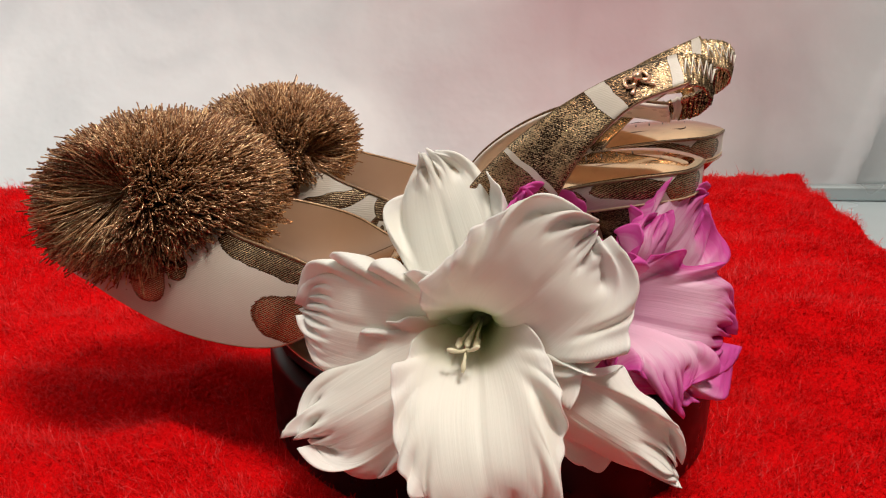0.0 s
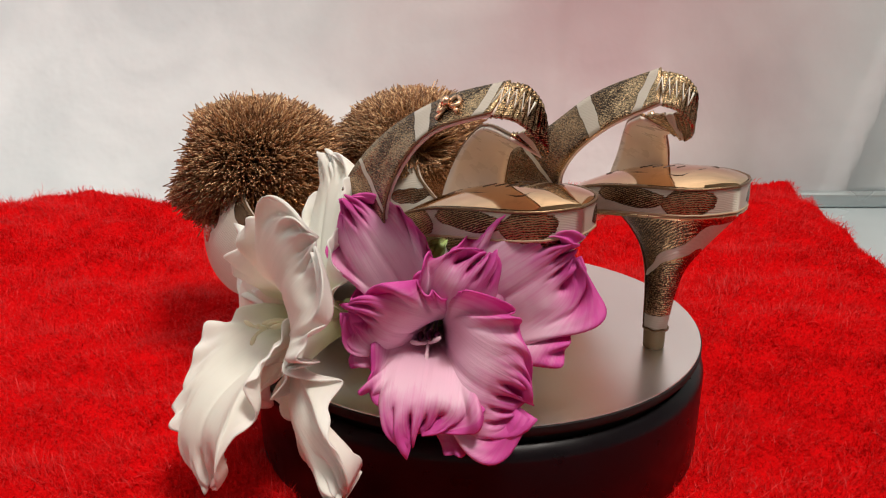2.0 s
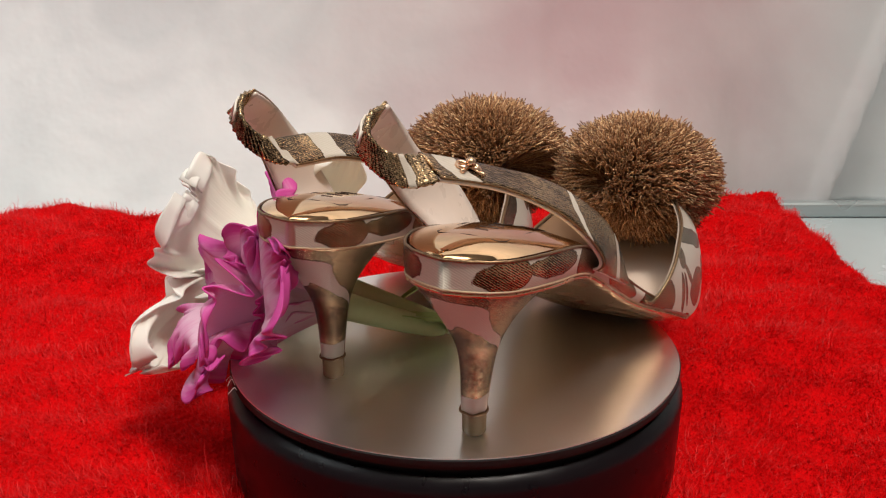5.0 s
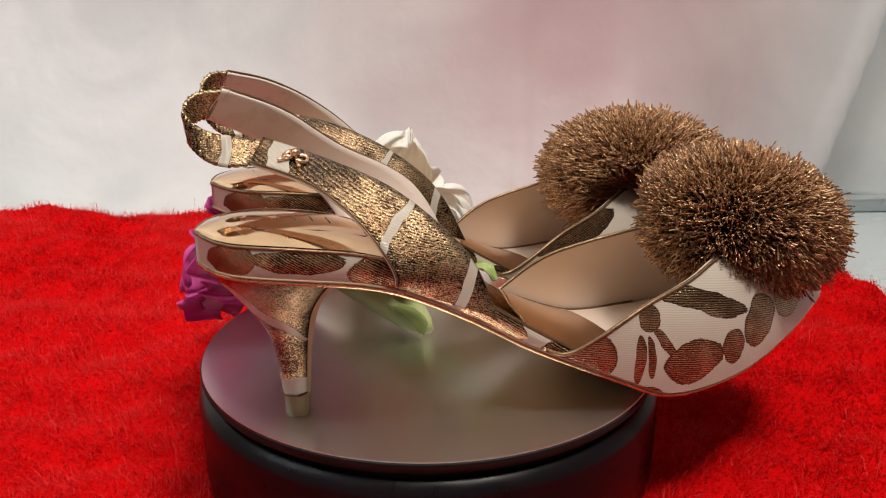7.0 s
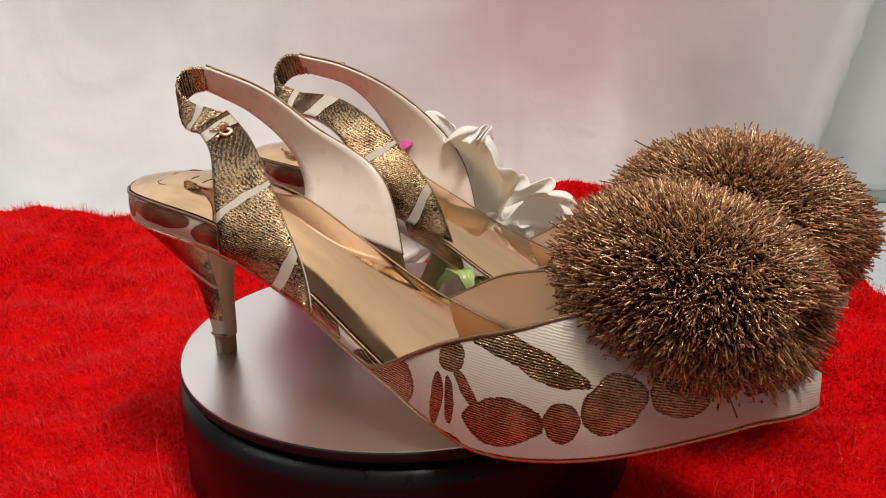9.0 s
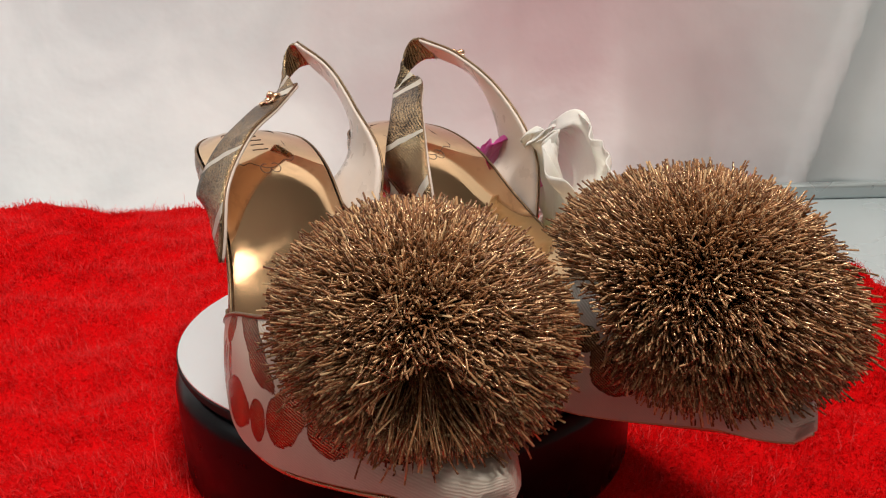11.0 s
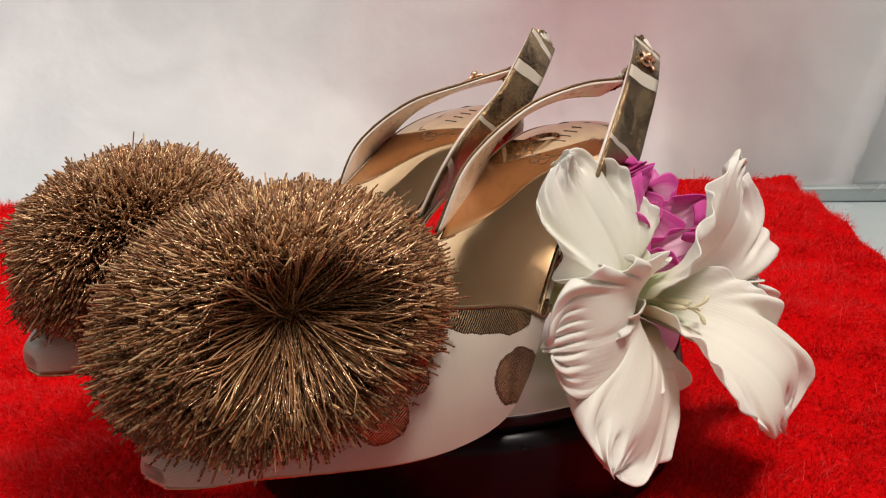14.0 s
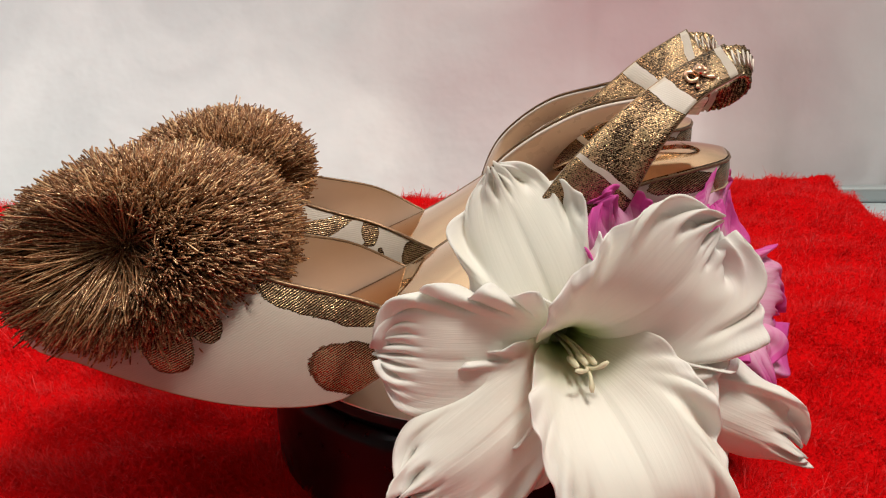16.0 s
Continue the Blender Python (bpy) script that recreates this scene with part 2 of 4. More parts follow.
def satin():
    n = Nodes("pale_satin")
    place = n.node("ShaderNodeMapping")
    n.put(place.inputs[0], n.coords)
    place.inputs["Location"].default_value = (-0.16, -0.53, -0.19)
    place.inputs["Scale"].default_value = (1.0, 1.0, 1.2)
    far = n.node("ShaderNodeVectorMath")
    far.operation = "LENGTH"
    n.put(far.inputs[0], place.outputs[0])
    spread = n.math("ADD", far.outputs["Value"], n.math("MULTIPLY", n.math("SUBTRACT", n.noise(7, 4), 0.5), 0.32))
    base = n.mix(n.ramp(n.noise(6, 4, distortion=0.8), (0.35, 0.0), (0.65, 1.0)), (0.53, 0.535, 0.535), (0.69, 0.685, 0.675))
    # darker pink pool with a noisy edge, mixed into the base colour
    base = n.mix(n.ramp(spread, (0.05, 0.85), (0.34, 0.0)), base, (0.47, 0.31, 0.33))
    # base colour turns cooler grey towards the right
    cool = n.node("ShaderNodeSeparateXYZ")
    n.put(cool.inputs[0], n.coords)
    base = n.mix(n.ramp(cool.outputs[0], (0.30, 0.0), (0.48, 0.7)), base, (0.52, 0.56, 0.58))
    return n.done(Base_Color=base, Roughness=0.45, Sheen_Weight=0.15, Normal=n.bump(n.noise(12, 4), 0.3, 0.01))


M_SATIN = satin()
M_TABLE = plain("pale_blue_table", (0.46, 0.52, 0.54), 0.25, vary=0.05, scale=6, bump=0.02)
M_RAIL = plain("grey_metal_rail", (0.42, 0.47, 0.48), 0.3, 0.5, vary=0.08, scale=10, bump=0.02)
M_WALL = plain("white_wall", (0.72, 0.71, 0.69), 0.8, vary=0.04, scale=3)


# ---- building helpers ----
def mesh_object(name, verts, faces, material, parent=None, label="", smooth=True, uvs=None):
    me = bpy.data.meshes.new(name)
    me.from_pydata([tuple(v) for v in verts], [], faces)
    if uvs is not None:
        layer = me.uv_layers.new(name="uv")
        idx = np.empty(len(me.loops), dtype=np.int32)
        me.loops.foreach_get("vertex_index", idx)
        layer.data.foreach_set("uv", np.asarray(uvs, dtype=np.float32)[idx].ravel())
    me.materials.append(material)
    if smooth:
        me.polygons.foreach_set("use_smooth", [True] * len(me.polygons))
    me.update()
    ob = new(name, me)
    if parent:
        ob.parent = parent
    if label:
        ob["label"] = label
    return ob


def grid_faces(nu, nv, wrap=False):
    out = []
    for i in range(nu - 1):
        for j in range(nv if wrap else nv - 1):
            k = (j + 1) % nv
            out.append((i * nv + j, i * nv + k, (i + 1) * nv + k, (i + 1) * nv + j))
    return out


def lathe(name, profile, material, parent=None, label="", steps=96, caps=True):
    verts = [(r * math.cos(2 * math.pi * k / steps), r * math.sin(2 * math.pi * k / steps), z) for r, z in profile for k in range(steps)]
    faces = grid_faces(len(profile), steps, True)
    if caps:
        faces.append(tuple(reversed(range(steps))))
        faces.append(tuple(range((len(profile) - 1) * steps, len(profile) * steps)))
    ob = mesh_object(name, verts, faces, material, parent, label)
    for p in ob.data.polygons:
        if len(p.vertices) > 4:
            p.use_smooth = False
    edge_split(ob, 32)
    return ob


def edge_split(ob, degrees):
    m = ob.modifiers.new("edges", "EDGE_SPLIT")
    m.split_angle = radians(degrees)


def spline(points, n):
    """A Catmull-Rom line through rows of numbers."""
    p = np.asarray(points, float)
    p = np.vstack([2 * p[0] - p[1], p, 2 * p[-1] - p[-2]])
    out = []
    for s in np.linspace(0, len(p) - 3 - 1e-9, n):
        i, u = int(s), s - int(s)
        a, b, c, d = p[i:i + 4]
        out.append(0.5 * (2 * b + (c - a) * u + (2 * a - 5 * b + 4 * c - d) * u * u + (3 * b - a - 3 * c + d) * u ** 3))
    return np.array(out)


def tube(points, radius, sides=6):
    """Vertices and faces of a tube along a line; radius may be a list."""
    p = np.asarray(points, float)
    r = np.full(len(p), radius) if np.isscalar(radius) else np.asarray(radius, float)
    t = np.gradient(p, axis=0)
    t /= np.linalg.norm(t, axis=1)[:, None] + 1e-12
    ref = np.array([0.0, 0.0, 1.0])
    verts = []
    for i in range(len(p)):
        a = np.cross(t[i], ref)
        if np.linalg.norm(a) < 0.2:
            a = np.cross(t[i], (0.0, 1.0, 0.0))
        a /= np.linalg.norm(a)
        b = np.cross(t[i], a)
        for k in range(sides):
            w = 2 * math.pi * k / sides
            verts.append(p[i] + r[i] * (math.cos(w) * a + math.sin(w) * b))
    faces = grid_faces(len(p), sides, True)
    faces.append(tuple(reversed(range(sides))))
    faces.append(tuple(range((len(p) - 1) * sides, len(p) * sides)))
    return verts, faces


def tube_part(name, points, radius, material, parent, label="", sides=6):
    v, f = tube(points, radius, sides)
    return mesh_object(name, v, f, material, parent, label)


def curve_at(table, x):
    return float(np.interp(x, [row[0] for row in table], [row[1] for row in table]))


def smooth_table(rows, n=80):
    """The same table made smooth."""
    return [tuple(r) for r in spline(rows, n)]


# ---- the setting ----
def slab(name, x0, x1, y0, y1, z0, z1, material, label):
    v = [(x, y, z) for z in (z0, z1) for y in (y0, y1) for x in (x0, x1)]
    f = [(0, 2, 3, 1), (4, 5, 7, 6), (0, 1, 5, 4), (2, 6, 7, 3), (0, 4, 6, 2), (1, 3, 7, 5)]
    return tagged(mesh_object(name, v, f, material, smooth=False), label, kind="structure")


slab("table_top", -1.6, 1.6, -0.9, 0.62, -0.07, -0.03, M_TABLE, "pale blue-grey glossy table top under the cloth")
slab("floor", -3, 3, -3, 3, -0.82, -0.78, M_WALL, "plain pale floor")
slab("wall_south", -3, 3, -3.05, -3, -0.78, 2.0, M_WALL, "plain white wall")
slab("wall_west", -3.05, -3, -3, 3, -0.78, 2.0, M_WALL, "plain white wall")
slab("wall_east", 3, 3.05, -3, 3, -0.78, 2.0, M_WALL, "plain white wall")
slab("wall_north", -3, 3, 3, 3.05, -0.78, 2.0, M_WALL, "plain white wall")
slab("ceiling", -3, 3, -3, 3, 2.0, 2.05, M_WALL, "plain white ceiling")


def backdrop():
    """A hung satin sheet with soft folds and two creases."""
    nx, nz = 300, 110
    verts = []
    for j in range(nz):
        for i in range(nx):
            x, z = -1.5 + 3.0 * i / (nx - 1), -0.03 + 1.1 * j / (nz - 1)
            y = 0.53 + 0.012 * noise.noise((x * 3.0, z * 1.2, 0.3)) + 0.004 * noise.noise((x * 9, z * 4, 2.0))
            crease = x - (0.400 + 0.26 * z)
            y -= 0.016 * math.exp(-(crease / 0.007) ** 2) - 0.022 * math.exp(-((crease - 0.05) / 0.035) ** 2)
            y -= (0.075 * max(0.0, min(1.0, (0.30 - x) / 0.1)) if z < 0.25 else 0.0) * (1 - z / 0.25) ** 2 if z < 0.25 else 0.0
            crease = x - (0.085 + 0.02 * z)
            y -= 0.003 * math.exp(-(crease / 0.006) ** 2)
            verts.append((x, y, z))
    faces = [(j * nx + i, j * nx + i + 1, (j + 1) * nx + i + 1, (j + 1) * nx + i) for j in range(nz - 1) for i in range(nx - 1)]
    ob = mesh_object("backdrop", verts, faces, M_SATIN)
    ob.modifiers.new("thickness", "SOLIDIFY").thickness = 0.001
    return tagged(ob, "pale pinkish white satin sheet hung behind with soft creases", kind="structure")


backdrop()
rail = slab("trim", 0.27, 1.5, 0.485, 0.500, -0.030, -0.014, M_RAIL, "grey metal rail along the back of the table")
bev = rail.modifiers.new("edge", "BEVEL")
bev.width, bev.segments = 0.004, 3

# ---- the red plush cloth ----
RUG_X0, RUG_X1, RUG_Y0 = -0.75, 0.314, -0.30


def rug_back(x):
    """The far edge lies a little askew."""
    return 0.447 - 0.105 * (0.306 - x) + 0.003 * np.sin(14 * x)



def rug_height(x, y):
    """Height of the cloth: flat with low waves, falling over its edges, pressed flat under the turntable."""
    z = 0.004 + 0.0065 * np.sin(9 * x + 3 * y + 1.0) * np.sin(11 * y - 4 * x) + 0.004 * np.sin(31 * x + 17 * y) * np.sin(23 * y - 9 * x + 2)
    z = z + 0.0022 * np.sin(83 * x - 31 * y + 2 * np.sin(15 * y)) * np.sin(71 * y + 40 * x + 2 * np.sin(19 * x)) + 0.0040 * np.sin(95 * y + 14 * x + 1.6 * np.sin(21 * x)) * np.sin(13 * x + 5 * y + 1)
    # rows of knitted knots
    rows = np.sin(1150 * (y + 0.004 * np.sin(30 * x) + 0.06 * x))
    z = z + 0.0024 * rows * np.sin(1050 * (x + 0.003 * np.sin(47 * y)) + 1.5 * np.sin(90 * y))
    d = np.minimum(np.minimum(RUG_X1 - x, rug_back(x) - y), x - RUG_X0)
    z = z - 0.030 * np.clip(1 - d / 0.010, 0, 1) ** 2
    r = np.hypot(x, y)
    press = np.clip((r - 0.100) / 0.045, 0, 1)
    return z * press - 0.002 * (1 - press)


def rug():
    root = new("plush_cloth")
    tagged(root, "bright red shaggy plush cloth spread over the table", "cloth")
    nx, ny = 820, 560
    gx, gy = np.meshgrid(np.linspace(RUG_X0, RUG_X1, nx), np.linspace(0, 1, ny))
    gy = RUG_Y0 + (rug_back(gx) - RUG_Y0) * gy
    gz = rug_height(gx, gy)
    verts = np.stack([gx, gy, gz], -1).reshape(-1, 3)
    faces = grid_faces(ny, nx)
    back = mesh_object("backing", verts, faces, M_CLOTH, root)
    back.modifiers.new("thickness", "SOLIDIFY").thickness = 0.002
    rng = np.random.default_rng(4)
    count = 600000
    # the pile stands denser near the lens
    x = RUG_X0 + (RUG_X1 - RUG_X0) * rng.random(count)
    y = RUG_Y0 + (rug_back(x) - RUG_Y0) * rng.random(count) ** 1.15
    ok = (np.hypot(x, y) > 0.0985) & (np.abs(x) < 0.20 + 0.70 * (y + 0.37))
    x, y = x[ok], y[ok]
    n = len(x)
    z = rug_height(x, y) - 0.001
    flow = 2.2 * np.sin(7 * x + 2.0) + 1.7 * np.sin(9 * y - 5 * x) + 1.2 * np.sin(23 * x + 19 * y) + rng.normal(0, 1.0, n)
    lean = np.clip(rng.normal(1.02, 0.42, n), 0.05, 1.55)
    length = rng.uniform(0.003, 0.0090, n) * (1 + 1.1 * (rng.random(n) > 0.98)) * (0.9 + 0.65 * np.sin(111 * x + 40 * y + np.sin(40 * y)) * np.sin(137 * y - 53 * x + 1.5 * np.sin(70 * x)))
    aim = np.stack([np.cos(flow) * np.sin(lean), np.sin(flow) * np.sin(lean), np.cos(lean)], 1)
    side = np.stack([-np.sin(flow), np.cos(flow), rng.normal(0, 0.3, n)], 1) * (rng.uniform(0.00007, 0.00015, n) * (1 + 1.2 * np.clip(y + 0.1, 0, 1)))[:, None]
    foot = np.stack([x, y, z], 1)
    mid = foot + aim * (length * 0.55)[:, None] + np.array([0, 0, 1.0]) * (length * 0.12)[:, None] + rng.normal(0, 0.0009, (n, 3))
    tip = foot + aim * length[:, None] - np.array([0, 0, 1.0]) * (length * 0.10)[:, None] + rng.normal(0, 0.0011, (n, 3))
    v = np.stack([foot - side, foot + side, mid + side, mid - side, tip], 1).reshape(-1, 3)
    me = bpy.data.meshes.new("shag")
    me.vertices.add(5 * n)
    me.vertices.foreach_set("co", v.astype(np.float32).ravel())
    base = np.arange(n) * 5
    quad = np.stack([base, base + 1, base + 2, base + 3, base + 3, base + 2, base + 4], 1).ravel()
    me.loops.add(7 * n)
    me.loops.foreach_set("vertex_index", quad.astype(np.int32))
    me.polygons.add(2 * n)
    starts = np.stack([np.arange(n) * 7, np.arange(n) * 7 + 4], 1).ravel()
    me.polygons.foreach_set("loop_start", starts.astype(np.int32))
    me.update(calc_edges=True)
    me.materials.append(M_FUR)
    pile = new("shag", me)
    pile.parent = root
    tagged(pile, "long red pile lying in swirls", kind="stuff")
    return root


rug()


# ---- the turntable ----
def turntable():
    base = new("display_turntable")
    tagged(base, "round black plastic motor base of a display turntable", "turntable")
    base.location = (0, 0, PLATE_Z)
    lathe("housing", [(0.100, -0.052), (0.1012, -0.050), (0.1020, -0.014), (0.1014, -0.0115), (0.0985, -0.0085), (0.0975, -0.0080), (0.0965, -0.0095)], M_BLACK, base)
    lathe("bearing_ring", [(0.0955, -0.0120), (0.0955, -0.0030)], M_FELT, base)
    top = new("steel_disc")
    tagged(top, "round brushed steel plate turning on the black base", "plate")
    lathe("face", [(0.0994, -0.0008), (0.0997, -0.0004), (0.0996, 0.0)], M_STEEL, top, steps=128)
    lathe("rim", [(0.0975, -0.0050), (0.0996, -0.0044), (0.1002, -0.0030), (0.1002, -0.0008), (0.0998, -0.0004)], M_FELT, top, "black plastic edge under the plate", steps=128)
    for k, (a, b, c) in enumerate(((0, 0.003, 0.002), (0.004, 0.0015, 0.003), (-0.004, 0.002, 0.0015))):
        at = np.array([0.0664 + a, -0.0750 + a * 0.8, -0.0005])
        tube_part("lint_fibre", spline([at, at + (0.001, -0.0006, b), at + (0.002 + c, -0.001, b * 0.4)], 7), 0.00012, M_SATIN, top, "tiny white fibre caught on the rim", 4)
    return top


plate = turntable()

# ---- the shoes: x from the heel's back to the toe, y to the wearer's left, z up from the plate ----
SHOE = 0.270
OUTER = smooth_table([(0, 0.0), (0.004, 0.012), (0.012, 0.0205), (0.030, 0.0265), (0.060, 0.0275), (0.090, 0.0280), (0.120, 0.034), (0.150, 0.0425), (0.180, 0.0440), (0.210, 0.0385), (0.240, 0.0265), (0.262, 0.0135), (0.270, 0.004)])
INNER = smooth_table([(0, 0.0), (0.004, 0.012), (0.012, 0.0205), (0.030, 0.0265), (0.060, 0.0270), (0.090, 0.0255), (0.120, 0.0280), (0.150, 0.0340), (0.180, 0.0345), (0.210, 0.0290), (0.240, 0.0190), (0.262, 0.0105), (0.270, 0.004)])
FOOTBED = smooth_table([(0, 0.0765), (0.030, 0.0745), (0.060, 0.0675), (0.090, 0.0510), (0.120, 0.0315), (0.150, 0.0155), (0.170, 0.0100), (0.200, 0.0115), (0.235, 0.0180), (0.270, 0.0265)])
UNDER = smooth_table([(0, 0.0665), (0.030, 0.0640), (0.060, 0.0575), (0.090, 0.0425), (0.120, 0.0240), (0.150, 0.0080), (0.168, 0.0018), (0.200, 0.0040), (0.235, 0.0120), (0.270, 0.0215)])
CREST = smooth_table([(0.110, 0.063), (0.150, 0.063), (0.190, 0.0595), (0.206, 0.0560), (0.240, 0.0430), (0.262, 0.0340), (0.270, 0.0305)])
TOPLINE = smooth_table([(0.112, 0.0235), (0.120, 0.0245), (0.130, 0.0285), (0.145, 0.0370), (0.157, 0.0420), (0.178, 0.0475), (0.190, 0.0510), (0.206, 0.0540), (0.212, 0.0545)])


def outline(x, s, left):
    """Half width on the outer (s=1) or inner (s=-1) side, as a y for the left or right shoe."""
    w = curve_at(OUTER if s > 0 else INNER, x)
    return s * w * (1 if left else -1)


def edge_lift(x):
    """The sole is rounded: its edge stands above its middle."""
    u = max(0.0, min(1.0, (x - 0.10) / 0.05))
    ended = max(0.0, min(1.0, (0.2695 - x) / 0.018))
    return 0.0042 * u * u * (3 - 2 * u) * ended


def shoe_band(xs, left, grow, low, high, rows):
    """A wall round the sole's outline between two heights."""
    ring = [(x, outline(x, 1, left), x) for x in xs] + [(x, outline(x, -1, left), x) for x in reversed(xs)]
    verts = []
    for k in range(rows):
        u = k / (rows - 1)
        bulge = grow * math.sin(math.pi * u)
        for x, y, _ in ring:
            z = (curve_at(UNDER, x) + edge_lift(x)) * (1 - u) + curve_at(FOOTBED, x) * u
            verts.append((x, y * (1 + bulge / 0.03), low + z + (high - low) * u))
    return verts, grid_faces(rows, len(ring), True), len(ring)


def sole_plate(xs, left, inset, table, lift, dome=0.0, cols=13):
    verts = []
    for x in xs:
        a, b = outline(x, 1, left), outline(x, -1, left)
        for j in range(cols):
            u = -1 + 2 * j / (cols - 1)
            k = max(0.0, 1 - inset / max(0.004, (abs(a) + abs(b)) / 2))
            y = ((a + b) / 2 + (a - b) / 2 * u * k)
            verts.append((x, y, curve_at(table, x) + lift + dome * (1 - u * u) * min(1.0, x / 0.016) ** 0.6 + (edge_lift(x) * abs(u) ** 3 if table is UNDER else 0.0)))
    return verts, grid_faces(len(xs), cols)


def vamp_sheet(left, shrink, throat0, throat1):
    """The closed toe and its two sides, which run back to low corners."""
    nx, na = 46, 41
    verts, keep = [], []
    for i in range(nx):
        x = throat0 + (SHOE + 0.001 - throat0) * (i / (nx - 1)) ** 0.9
        xx = min(x, SHOE - 2 * shrink)
        a, b = outline(xx, 1, left), outline(xx, -1, left)
        w, mid = abs(a - b) / 2 + 0.0018 - shrink, (a + b) / 2
        foot = curve_at(UNDER, xx) + edge_lift(xx) + 0.0008
        h = max(0.003, curve_at(CREST, xx) - shrink - foot)
        opened = 1.0 if xx >= throat1 else 0.0
        part_up = max(0.02, min(1.0, (curve_at(TOPLINE, xx) - foot) / h))
        reach = math.asin(part_up ** (1 / 0.92))
        row = []
        for j in range(na):
            u = j / (na - 1)
            half = (na - 1) // 2
            f = reach * j / (half - 1) if j < half else math.pi - reach * (na - 1 - j) / half
            if opened >= 1:
                f = math.pi * u
            c, s = math.cos(f), math.sin(f)
            y = mid + (1 if left else -1) * w * math.copysign(abs(c) ** 0.8, c)
            row.append((xx, y, foot + h * abs(s) ** 0.92))
        verts += row
    faces = []
    for i in range(nx - 1):
        for j in range(na - 1):
            x = throat0 + (SHOE - throat0) * ((i + 1) / (nx - 1)) ** 0.9
            if j == (na - 1) // 2 - 1 and x < throat1:
                continue
            faces.append((i * na + j, i * na + j + 1, (i + 1) * na + j + 1, (i + 1) * na + j))
    faces.append(tuple((nx - 1) * na + j for j in range(na)))
    return verts, faces, nx, na


def throat_line(verts, nx, na, throat0, throat1):
    """The edge of the opening, from the outer corner round to the inner one."""
    m = (na - 1) // 2
    xs = [throat0 + (SHOE - throat0) * (i / (nx - 1)) ** 0.9 for i in range(nx)]
    rows = [i for i in range(nx) if xs[i] < throat1]
    return [verts[i * na + m - 1] for i in rows] + [verts[i * na + m] for i in reversed(rows)]


def ribbon(name, rows, material, parent, label="", n=60, cols=9, offset=0.0, ripple=0.0, flip=1):
    """A strap: rows of centre, width direction and half width."""
    s = spline(rows, n)
    verts = []
    for i in range(n):
        c, d, h = s[i, :3], s[i, 3:6] / np.linalg.norm(s[i, 3:6]), s[i, 6]
        t = s[min(i + 1, n - 1), :3] - s[max(i - 1, 0), :3]
        nrm = np.cross(d, t / np.linalg.norm(t))
        nrm /= np.linalg.norm(nrm)
        wob = ripple * math.sin(i * 2.1)
        for j in range(cols):
            u = -1 + 2 * j / (cols - 1)
            verts.append(c + d * h * u + nrm * (flip * offset + wob * (0.6 + 0.4 * math.sin(3 * u + i))))
    ob = mesh_object(name, verts, grid_faces(n, cols), material, parent, label)
    m = ob.modifiers.new("thickness", "SOLIDIFY")
    m.thickness, m.offset = 0.0011, 0
    return ob, verts


def bow_part(at, along, up, parent):
    """A little cast metal bow."""
    a, u = np.array(along, float), np.array(up, float)
    a /= np.linalg.norm(a)
    u = u - a * (u @ a)
    u /= np.linalg.norm(u)
    nrm = np.cross(a, u)
    bm_v, bm_f = [], []
    for s in (-1, 1):
        loop = [at + a * s * r * 0.0040 + u * h * 0.0024 + nrm * k * 0.0010 for r, h, k in
                ((0, 0, 1), (0.35, 0.5, 1.6), (0.8, 0.95, 1.2), (1.05, 0.3, 0.6), (1.0, -0.5, 0.9), (0.6, -0.8, 1.5), (0.25, -0.35, 1.3), (0, 0, 1))]
        v, f = tube(spline(loop, 26), 0.0009, 6)
        bm_f += [tuple(len(bm_v) + k for k in q) for q in f]
        bm_v += v
        tail = [at + a * s * r * 0.005 + u * h * 0.0036 + nrm * 0.0010 for r, h in ((0, 0), (0.5, -0.8), (0.9, -1.3))]
        v, f = tube(spline(tail, 8), [0.0006] * 5 + [0.0009] * 3, 6)
        bm_f += [tuple(len(bm_v) + k for k in q) for q in f]
        bm_v += v
    v, f = tube([at - u * 0.0016 + nrm * 0.0026, at + nrm * 0.0030, at + u * 0.0016 + nrm * 0.0026], [0.0012, 0.0019, 0.0012], 8)
    bm_f += [tuple(len(bm_v) + k for k in q) for q in f]
    bm_v += v
    return mesh_object("bow", bm_v, bm_f, M_GOLD, parent, "small rose gold metal bow on the strap")


